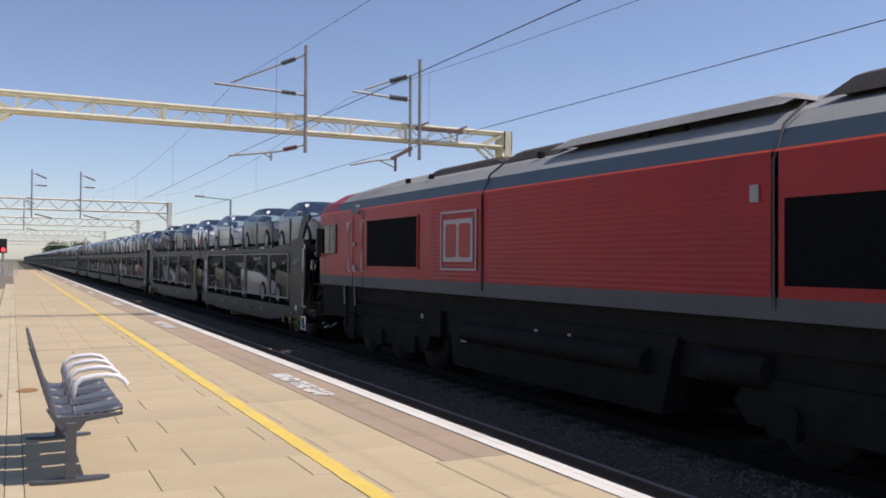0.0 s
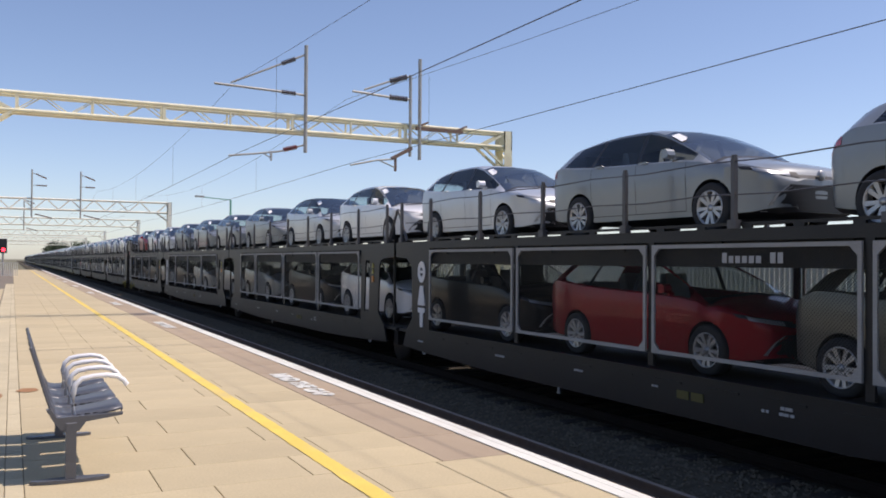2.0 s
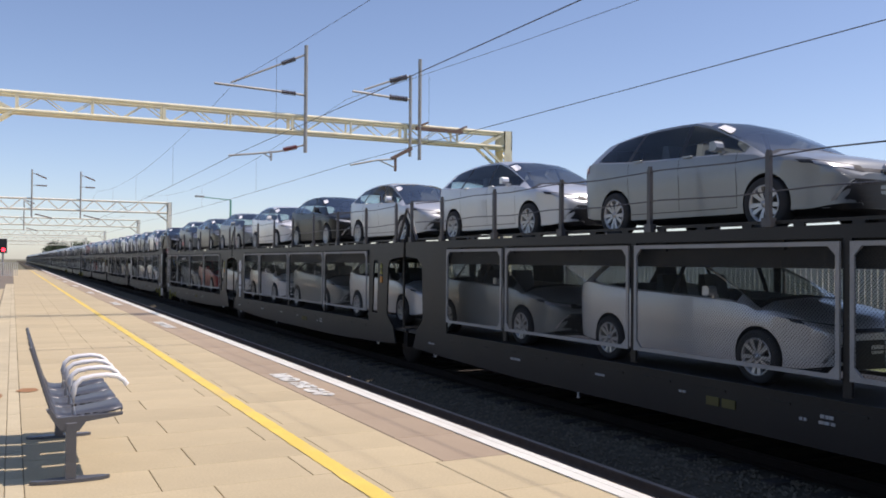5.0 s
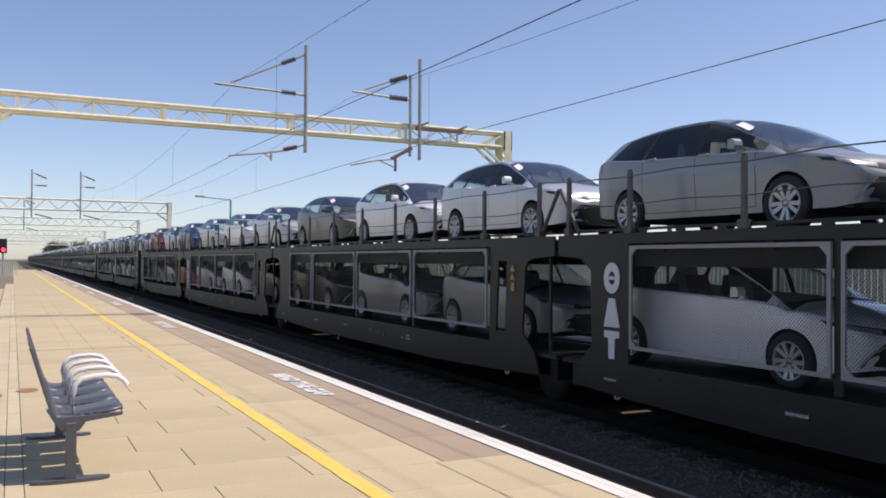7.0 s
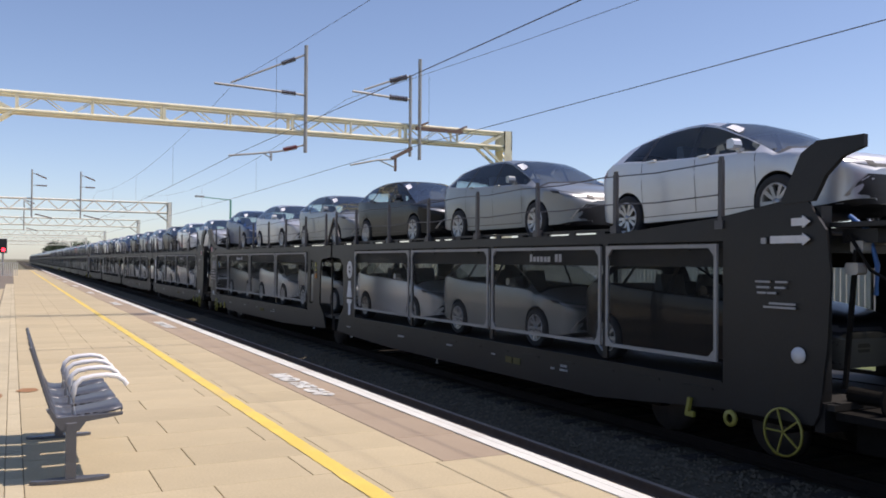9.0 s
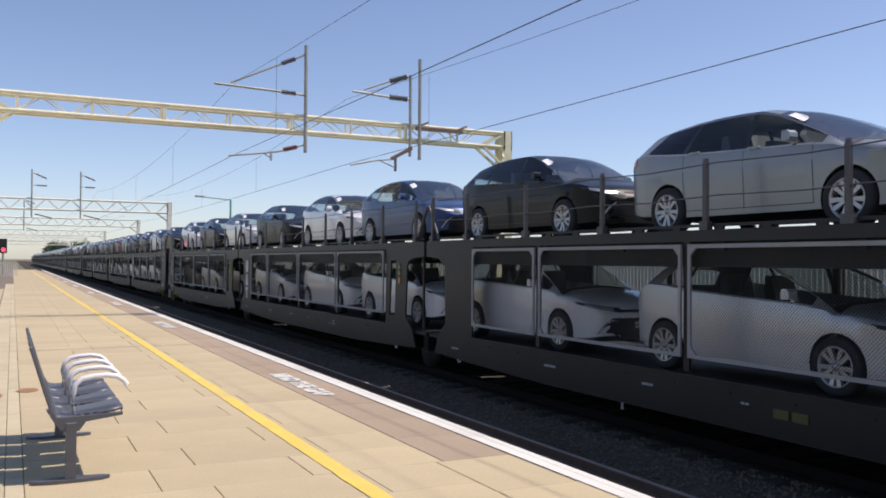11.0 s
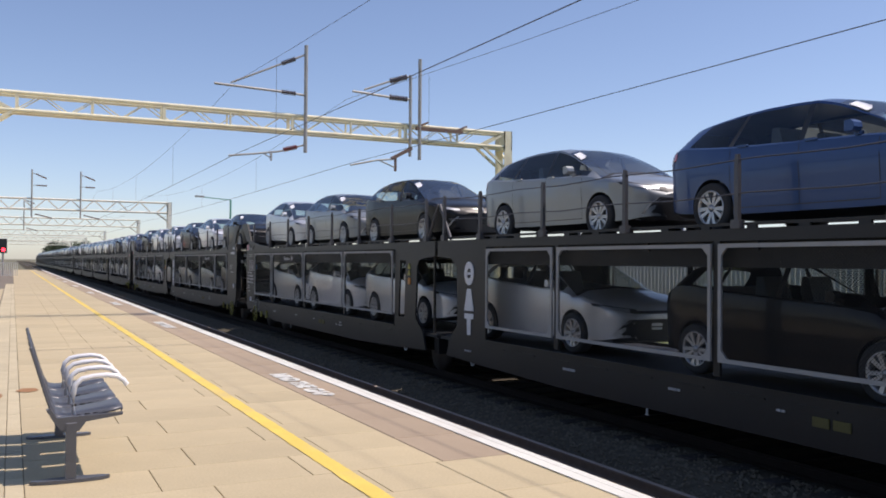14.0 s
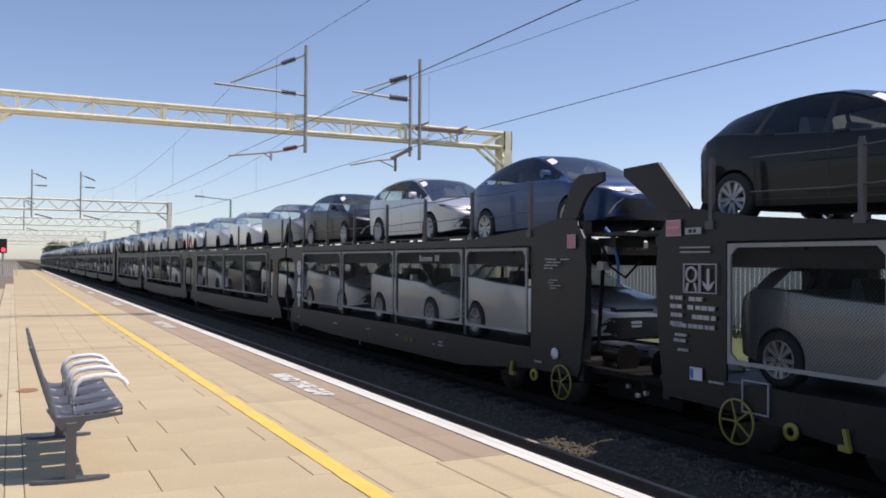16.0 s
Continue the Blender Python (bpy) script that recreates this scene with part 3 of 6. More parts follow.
def build_cantilevers():
    """Registration arms of the nearest gantry."""
    y = 24.0
    one = thing("cantilever", "galvanised overhead line registration arm with dark insulators", "cantilever", "registration arms")
    part("top_tube", Shape().tube([(5.35, y, 7.32), (6.75, y, 7.98), (7.45, y, 8.32)], 0.028), M_GALV, one)
    insulator(one, (6.78, y, 8.0), (7.18, y, 8.18), M_INSUL)
    part("steady_tube", Shape().tube([(4.9, y, 7.26), (6.8, y, 7.2), (7.45, y, 7.16)], 0.035), M_GALV, one)
    insulator(one, (6.78, y, 7.2), (7.2, y, 7.18), M_INSUL)
    part("lower_arm", Shape().tube([(5.3, y, 5.29), (6.25, y, 5.42), (6.75, y, 5.5), (7.45, y, 5.72)], 0.026), M_GALV, one)
    insulator(one, (6.85, y, 5.55), (7.25, y, 5.66), M_INSUL_RED)
    part("dropper_bracket", Shape().bar((6.5, y, 5.48), (6.5, y, 5.22), 0.05).bar((6.3, y, 5.4), (6.5, y, 5.3), 0.03), M_GALV, one)
    two = thing("cantilever", "registration arm on a second drop tube above the freight line", "cantilever", "registration arms")
    part("drop_tube", Shape().tube([(10.8, y, 5.6), (10.8, y, 8.08)], 0.05), M_GALV, two)
    part("top_tube", Shape().tube([(9.3, y, 7.5), (10.1, y, 7.82), (10.8, y, 8.05)], 0.028), M_GALV, two)
    insulator(two, (10.12, y, 7.83), (10.68, y, 8.02), M_INSUL, 0.085)
    part("steady_tube", Shape().tube([(8.93, y, 7.42), (10.1, y, 7.35), (10.85, y, 7.33)], 0.035), M_GALV, two)
    insulator(two, (10.1, y, 7.35), (10.7, y, 7.335), M_INSUL, 0.085)
    part("lower_arm", Shape().tube([(8.88, y, 5.23), (9.7, y, 5.42), (10.2, y, 5.48)], 0.026).tube([(9.8, y, 5.42), (10.35, y, 5.22)], 0.02), M_GALV, two)
    part("bracket", Shape().bar((10.2, y, 5.5), (10.85, y, 5.85), 0.12, 0.1).bar((10.32, y, 5.6), (10.32, y, 5.12), 0.06), M_RUST, two)
    for arm in (one, two):
        arm.location, arm.scale = (0, 0, 0.032), (0.9867, 0.9867, 0.9867)
    part("switch_beam", Shape().box(11.0, 12.6, y - 0.05, y + 0.05, 6.42, 6.52).bar((12.4, y, 6.5), (12.75, y, 6.66), 0.06).bar((11.1, y, 6.55), (11.4, y, 6.68), 0.06), M_RUST, two)


def wire(pts, r, label):
    tagged(part("overhead_wire", Shape().tube(pts, r, 6), M_WIRE), label, "wire", "overhead wires")


def build_wires():
    spans = [(-34.0, 23.7), (23.7, 66.7), (66.7, 98.0), (98.0, 145.0), (145.0, 200.0)]
    for x, zc, zm, sag in ((5.42, 5.30, 7.30, 0.75), (8.62, 5.20, 7.10, 0.90)):
        contact, messenger = [], []
        for a, b in spans:
            for k in range(12):
                u = k / 12
                y = a + (b - a) * u
                contact.append((x, y, zc - 0.10 * 4 * u * (1 - u)))
                messenger.append((x, y, zm - sag * 4 * u * (1 - u)))
        wire(contact, 0.0070, "dark copper contact wire above the track")
        wire(messenger, 0.0048, "thin catenary wire above the contact wire")
        for y in (19.6 if x < 7 else 18.1, 34.0, 45.0, 56.0):
            a, b = next(sp for sp in spans if sp[0] <= y < sp[1])
            u = (y - a) / (b - a)
            wire([(x, y, zc - 0.4 * u * (1 - u)), (x, y, zm - sag * 4 * u * (1 - u))], 0.004, "thin vertical dropper wire between contact and catenary wires")


def build_far():
    # fence behind the tracks, pale by pale near by
    far = thing("far_bank", "low grassy bank with a sooty retaining face beyond the train", "bank", kind="structure")
    part("retaining_wall", Shape().box(10.22, 10.5, -30, 180, -0.6, 0.86), M_WALL, far, "sooty retaining wall")
    part("turf", Shape().box(10.5, 15.3, -30, 180, -0.6, 0.82), M_GRASS, far, "dry green turf")
    rng = random.Random(31)
    blades = Shape()
    for _ in range(5000):
        x, y, h = rng.uniform(13.6, 15.2), rng.uniform(6, 60), rng.uniform(0.15, 0.5)
        dx, dy, w = rng.uniform(-0.12, 0.12), rng.uniform(-0.12, 0.12), rng.uniform(0.008, 0.02)
        blades.add([(x, y - w, 0.815), (x, y + w, 0.815), (x + dx, y + dy, 0.815 + h)], [(0, 1, 2)])
    tagged(part("grass_blades", blades, M_GRASS, far, "long rough grass along the fence"), kind="stuff")
    fence = thing("palisade_fence", "cream painted palisade fence behind the tracks", "fence", at=(14.9, 0, 0))
    pale = Shape().plate([(-0.058, 0.05), (0.058, 0.05), (0.058, 1.85), (0.0, 1.98), (-0.058, 1.85)], -0.012, 0.012).mesh("pale", M_FENCE)
    for i in range(150):
        part("pale", pale, None, fence, at=(0, 8 + 0.14 * i, 0.86))
    rest = Shape()
    for i in range(500):
        y = 8 + 0.14 * 150 + 0.28 * i
        rest.box(-0.012, 0.012, y - 0.05, y + 0.05, 0.9, 2.75)
    tagged(part("distant_pales", rest, M_FENCE, fence), kind="stuff")
    for z in (1.2, 2.4):
        part("fence_rail", Shape().box(0.013, 0.05, 6, 178, z - 0.03, z + 0.03), M_FENCE, fence)
    # lamp post beyond the train
    lamp = thing("street_lamp", "slim green lamp post with a long horizontal arm", "lamp post", at=(13.45, 60, -0.6))
    part("post", Shape().tube([(0, 0, 0), (0, 0, 7.15)], 0.07), M_LAMPGREEN, lamp)
    part("arm", Shape().bar((0.05, 0, 7.15), (-2.0, 0, 7.3), 0.06), M_LAMPGREEN, lamp)
    part("lantern", Shape().box(-2.4, -1.8, -0.12, 0.12, 7.27, 7.38), M_GALV, lamp)
    # signal at the platform end
    sig = thing("colour_light_signal", "black railway signal showing a red light", "signal", at=(-0.78, 88, PZ))
    part("post", Shape().tube([(0, 0, 0), (0, 0, 2.0)], 0.09), M_GALV, sig)
    part("head", Shape().box(-0.33, 0.33, -0.12, 0.10, 2.0, 3.3, 0.03), M_TRIM, sig)
    part("red_lens", Shape().lathe([(0, 0.0), (0, 0.17), (-0.03, 0.17)], "x", sides=16), M_SIGNALRED, sig)
    sig.children[-1].matrix_local = pose(0.03, -0.14, 2.30, 0, 0, 90)
    part("hood", Shape().box(-0.16, 0.22, -0.32, -0.12, 2.50, 2.53), M_TRIM, sig)
    cab = thing("platform_barrier", "pale metal barrier at the end of the platform", "barrier", at=(-0.6, 84, PZ))
    for i in range(14):
        part("bar", Shape().box(-1.0 + 0.15 * i, -0.94 + 0.15 * i, -0.02, 0.02, 0, 1.1), M_FENCE, cab)
    part("top_rail", Shape().box(-1.05, 1.05, -0.03, 0.03, 1.1, 1.16), M_FENCE, cab)


def build_trees():
    rng = random.Random(9)
    for k in range(16):
        x, y = 14.0 + 1.2 * k + rng.uniform(-1, 1), 400 + rng.uniform(-20, 60)
        h = rng.uniform(9.5, 13.5)
        root = thing("tree", "distant dark green broadleaf tree beyond the station", "tree", "distant trees", at=(x, y, -0.62))
        part("trunk", Shape().lathe([(0, 0.32), (h * 0.3, 0.22), (h * 0.7, 0.08)], "z", sides=8).bar((0, 0, h * 0.3), (1.4, 0.4, h * 0.6), 0.14).bar((0, 0, h * 0.35), (-1.3, -0.3, h * 0.62), 0.13), M_BARK, root)
        s = Shape()
        for _ in range(900):
            a, b, r = rng.uniform(0, 6.283), rng.uniform(-1, 1), rng.random() ** 0.45
            c = math.sqrt(1 - b * b)
            bump = 0.75 + 0.35 * noise.noise((a * 1.5, b * 2 + k, k))
            p = Vector((math.cos(a) * c * 3.4 * r * bump, math.sin(a) * c * 3.4 * r * bump, h * 0.62 + b * h * 0.38 * r * bump))
            e1 = Vector((rng.uniform(-1, 1), rng.uniform(-1, 1), rng.uniform(-1, 1))).normalized() * rng.uniform(0.2, 0.42)
            e2 = e1.cross(Vector((rng.uniform(-1, 1), rng.uniform(-1, 1), rng.uniform(-1, 1)))).normalized() * 0.3
            s.add([p - e1, p + e2 * 0.6, p + e1, p - e2 * 0.6], [(0, 1, 2, 3)])
        part("crown", s, M_LEAF, root)


# ---- cars ----
def car_profile(kind):
    """Curves along the car (front at negative y): top, belt, half width, roof half width, underside."""
    half = 2.325 if kind == "estate" else 2.185
    nose_top = [(0, 0.60), (0.03, 0.69), (0.09, 0.765), (0.22, 0.82), (0.4, 0.865), (0.6, 0.91), (0.8, 0.955), (0.92, 0.99), (1.0, 1.035), (1.15, 1.115), (1.45, 1.262), (1.75, 1.388), (2.0, 1.462), (2.25, 1.50), (2.6, 1.522)]
    nose_belt = [(0, 0.56), (0.06, 0.665), (0.16, 0.735), (0.33, 0.80), (0.6, 0.855), (0.92, 0.912), (1.42, 0.968)]
    if kind == "estate":
        tail_top = [(0.7, 1.527), (1.2, 1.512), (1.6, 1.482), (1.95, 1.44), (2.12, 1.40), (2.21, 1.33), (2.27, 1.14), (2.30, 0.98), (2.325, 0.72)]
        tail_belt = [(0.0, 1.005), (1.0, 1.045), (1.5, 1.085), (1.9, 1.13), (2.1, 1.10), (2.25, 1.02), (2.325, 0.66)]
    else:
        tail_top = [(0.7, 1.512), (1.1, 1.485), (1.5, 1.437), (1.85, 1.375), (2.0, 1.33), (2.07, 1.27), (2.14, 1.10), (2.165, 0.96), (2.185, 0.75)]
        tail_belt = [(0.0, 1.005), (0.9, 1.06), (1.4, 1.12), (1.75, 1.13), (2.05, 1.0), (2.185, 0.66)]
    top = [(d - half, z) for d, z in nose_top] + tail_top
    belt = [(d - half, z) for d, z in nose_belt] + tail_belt
    wide = [(-half, 0.42), (-half + 0.025, 0.56), (-half + 0.07, 0.68), (-half + 0.15, 0.775), (-half + 0.28, 0.835), (-half + 0.5, 0.875), (-half + 0.9, 0.895), (-0.9, 0.885), (0.5, 0.885), (half - 0.9, 0.895), (half - 0.5, 0.87), (half - 0.28, 0.83), (half - 0.13, 0.765), (half - 0.05, 0.68), (half - 0.015, 0.58), (half, 0.46)]
    roof = [(-half, 0.36), (-half + 0.1, 0.56), (-half + 0.3, 0.70), (-half + 0.7, 0.775), (-half + 0.95, 0.78), (-half + 1.45, 0.71), (-half + 2.0, 0.635), (0.4, 0.592), (1.4, 0.57), (half - 0.25, 0.56), (half - 0.05, 0.55), (half, 0.40)]
    low = [(-half, 0.24), (-half + 0.3, 0.18), (-0.8, 0.165), (0.9, 0.165), (half - 0.4, 0.21), (half, 0.28)]
    return half, [np.array(c).T for c in (top, belt, wide, roof, low)]


def smooth_curve(y, c):
    """The curve, rounded over a short stretch."""
    return float(np.mean([np.interp(y + d, c[0], c[1]) for d in (-0.05, -0.025, 0.0, 0.025, 0.05)]))


def car_ring(y, prof):
    half, (top, belt, wide, roof, low) = prof
    zt, zb, wr, zl = (smooth_curve(y, c) for c in (top, belt, roof, low))
    w = float(np.interp(y, wide[0], wide[1]))
    bow = float(np.interp(y + half, [0.72, 0.95, 1.7, 2.3], [0.0, 1.0, 0.85, 0.0]))
    zr = zt - 0.042 - 0.085 * bow
    zb = min(zb, zr - 0.006)
    mid = [(0.945 * w + (wr - 0.945 * w) * k, zb + (zr - zb) * (k ** 0.93)) for k in (0.45, 0.92)]
    waist = min(0.60, zb - 0.10)
    crease = min(0.80, zb - 0.055) if y < 0 else min(0.80 + 0.05 * min(y, 1.4), zb - 0.055)
    return [(0, zl), (0.80 * w, zl), (0.962 * w, zl + 0.06), (0.972 * w, min(0.40, zb - 0.2)), (0.982 * w, waist), (1.0 * w, crease), (0.975 * w, zb - 0.02), (0.945 * w, zb), *mid, (wr, zr), (0.74 * wr, zt - 0.012 - 0.03 * bow), (0, zt)]


def nose_y(x, z, prof):
    """Where the front of the car lies at a given height and distance from its middle."""
    for k in range(160):
        y = -prof[0] + 0.006 * k
        ring = car_ring(y, prof)[1:]
        if float(np.interp(z, [p[1] for p in ring], [p[0] for p in ring], right=0.0)) >= abs(x):
            return y
    return -prof[0] + 0.96


def nose_patch(s, rows, prof, out=0.008, n=12):
    """Trim that follows the front; rows of (height, inner x, outer x)."""
    vs = []
    for z, xa, xb in rows:
        for k in range(n + 1):
            x = xa + (xb - xa) * k / n
            vs.append((x, nose_y(x, z, prof) - out, z))
    m = n + 1
    return s.add(vs, [(j * m + k, j * m + k + 1, (j + 1) * m + k + 1, (j + 1) * m + k) for j in range(len(rows) - 1) for k in range(n)], True)


def lamp_patch(s, side, xa, xb, low0, low1, high0, high1, prof, out):
    """A headlight's slim swept surface, drawn out to a point at its rear."""
    n, m = 14, 4
    vs = []
    for k in range(n + 1):
        u = k / n
        x = xa + (xb - xa) * (1 - (1 - u) ** 1.6)
        za, zb = low0 + (low1 - low0) * u, high0 + (high1 - high0) * u
        for j in range(m + 1):
            z = za + (zb - za) * j / m
            vs.append((side * (x + out * 0.5 * u), nose_y(x, z, prof) - out * (1 - 0.6 * u), z))
    m += 1
    return s.add(vs, [(k * m + j, k * m + j + 1, (k + 1) * m + j + 1, (k + 1) * m + j) for k in range(n) for j in range(m - 1)], True)


def lean(y, z, prof):
    """Forward rake of the tail above the belt."""
    return 0.70 * min(max((y - 0.7) / 1.2, 0.0), 1.0) * max(0.0, z - smooth_curve(y, prof[1][1]))


def car_point(y, r, side, prof, out=0.006):
    """A point of the flank at ring place r, pushed outwards a little."""
    ring = car_ring(y, prof)
    i = min(int(r), len(ring) - 2)
    a, b = Vector(ring[i]), Vector(ring[i + 1])
    p, d = a.lerp(b, r - i), (b - a).normalized()
    return (side * (p.x + d.y * out), y - lean(y, p.y, prof), p.y - d.x * out)


def car_patch(s, y0, y1, r0, r1, side, prof, slant=0.0, ny=6, nr=3, out=0.006):
    """A piece of trim that follows the flank."""
    vs = [car_point(y0 + (y1 - y0) * i / ny + slant * j / nr, r0 + (r1 - r0) * j / nr * (1 if i else 0.6), side, prof, out) for i in range(ny + 1) for j in range(nr + 1)]
    k = nr + 1
    return s.add(vs, [(i * k + j, i * k + j + 1, (i + 1) * k + j + 1, (i + 1) * k + j) for i in range(ny) for j in range(nr)], True)


def car_meshes(kind):
    """Body shell with wheel arches cut out, and its panes, as separate meshes."""
    prof = car_profile(kind)
    half = prof[0]
    if kind == "estate":
        panes, screen, rear = [(-1.08, -0.02), (0.06, 1.03), (1.10, 1.80)], (-1.34, -0.32), (2.17, 2.285)
    else:
        panes, screen, rear = [(-0.95, 0.06), (0.14, 1.02), (1.09, 1.50)], (-1.20, -0.18), (2.02, 2.145)
    ys = sorted({round(v, 3) for v in [-half + 2 * half * i / 60 for i in range(61)] + [-half + d for d in (0.012, 0.03, 0.055, 0.11)] + [e for p in panes + [screen, rear] for e in p] + [screen[0] - 0.06]})
    ys = [y for i, y in enumerate(ys) if i == 0 or y - ys[i - 1] > 0.012 or any(abs(y - e) < 1e-3 for p in panes + [screen, rear] for e in p)]
    rings = []
    for y in ys:
        h = car_ring(y, prof)
        rings.append([(x, y - lean(y, z, prof), z) for x, z in h] + [(-x, y - lean(y, z, prof), z) for x, z in h[-2:0:-1]])
    n = len(rings[0])
    verts = [p for r in rings for p in r]
    faces, mats = [], []
    for i in range(len(ys) - 1):
        ym = (ys[i] + ys[i + 1]) / 2
        for k in range(n):
            row = k if k < 12 else n - 1 - k
            m = 0
            if 7 <= row <= 8 and any(a < ym < b for a, b in panes):
                m = 1
            elif row >= 10 and (screen[0] < ym < screen[1] or rear[0] < ym < rear[1]):
                m = 3 if ym < 0 else 4
            elif 7 <= row <= 8 and panes[0][0] < ym < panes[-1][0]:
                m = 2
            elif row >= 10 and screen[0] - 0.06 < ym < screen[0]:
                m = 2
            elif row == 0 or row == 1:
                m = 2
            elif row >= 9 and ym > panes[0][0] and ym < rear[0]:
                m = 5
            faces.append((i * n + k, i * n + (k + 1) % n, (i + 1) * n + (k + 1) % n, (i + 1) * n + k))
            mats.append(m)
    for base, ring, rev in ((0, rings[0], False), ((len(ys) - 1) * n, rings[-1], True)):
        c = len(verts)
        verts.append((0, ring[0][1] + (0.03 if rev else -0.012), 0.46))
        for k in range(n):
            f = (base + (k + 1) % n, base + k, c)
            faces.append(f[::-1] if rev else f)
            mats.append(0)
    me = bpy.data.meshes.new("shell")
    me.from_pydata(verts, [], faces)
    for _ in range(6):
        me.materials.append(M_TRIM)
    me.polygons.foreach_set("material_index", mats)
    me.polygons.foreach_set("use_smooth", [True] * len(faces))
    bm = bmesh.new()
    bm.from_mesh(me)
    bmesh.ops.recalc_face_normals(bm, faces=bm.faces)
    bm.to_mesh(me)
    bm.free()
    shell = new("shell", me)
    cut = Shape()
    front, back = -half + 0.90, -half + 0.90 + (2.77 if kind == "estate" else 2.66)
    for y in (front, back):
        for x in (-0.90, 0.90):
            cut.lathe([(x - 0.27, 0.001), (x - 0.27, 0.352), (x + 0.27, 0.352), (x + 0.27, 0.001)], "x", (0, y, 0.325), 28, False)
    cm = cut.mesh("cutter", M_TRIM)
    for _ in range(2):
        cm.materials.append(M_TRIM)
    cm.polygons.foreach_set("material_index", [2] * len(cm.polygons))
    bm = bmesh.new()
    bm.from_mesh(cm)
    bmesh.ops.remove_doubles(bm, verts=bm.verts, dist=0.003)
    bmesh.ops.holes_fill(bm, edges=bm.edges)
    bmesh.ops.recalc_face_normals(bm, faces=bm.faces)
    for f in bm.faces:
        f.material_index = 2
    bm.to_mesh(cm)
    bm.free()
    cutter = new("cutter", cm)
    mod = shell.modifiers.new("arches", "BOOLEAN")
    mod.operation, mod.object, mod.solver = "DIFFERENCE", cutter, "EXACT"
    dg = bpy.context.evaluated_depsgraph_get()
    cutme = bpy.data.meshes.new_from_object(shell.evaluated_get(dg))
    bpy.data.objects.remove(shell)
    bpy.data.objects.remove(cutter)
    if len(cutme.polygons) < 200:
        cutme = me
    out = {}
    for name, keep in (("body", (0, 2, 5)), ("side_window", (1,)), ("windscreen", (3,)), ("rear_window", (4,))):
        bm = bmesh.new()
        bm.from_mesh(cutme)
        bmesh.ops.delete(bm, geom=[f for f in bm.faces if f.material_index not in keep], context="FACES")
        if name == "side_window":
            for f in bm.faces:
                f.material_index = 0
        m2 = bpy.data.meshes.new(name)
        for f in bm.faces:
            f.material_index = {2: 1, 5: 2}.get(f.material_index, 0) if name == "body" else 0
        bm.to_mesh(m2)
        bm.free()
        m2.materials.append(M_SCREEN if name == "windscreen" else M_CARGLASS)
        if name == "body":
            m2.materials.append(M_TRIM)
            m2.materials.append(M_TRIM)
            m2.set_sharp_from_angle(angle=radians(28))
        out[name] = m2
    for side, name in ((1, "window_right"), (-1, "window_left")):
        bm = bmesh.new()
        bm.from_mesh(out["side_window"])
        bmesh.ops.delete(bm, geom=[f for f in bm.faces if f.calc_center_median().x * side < 0], context="FACES")
        m2 = bpy.data.meshes.new("side_window")
        bm.to_mesh(m2)
        bm.free()
        m2.materials.append(M_CARGLASS)
        out[name] = m2
    out["axles"] = (front, back)
    out["prof"] = prof
    out["screen"] = screen
    return out


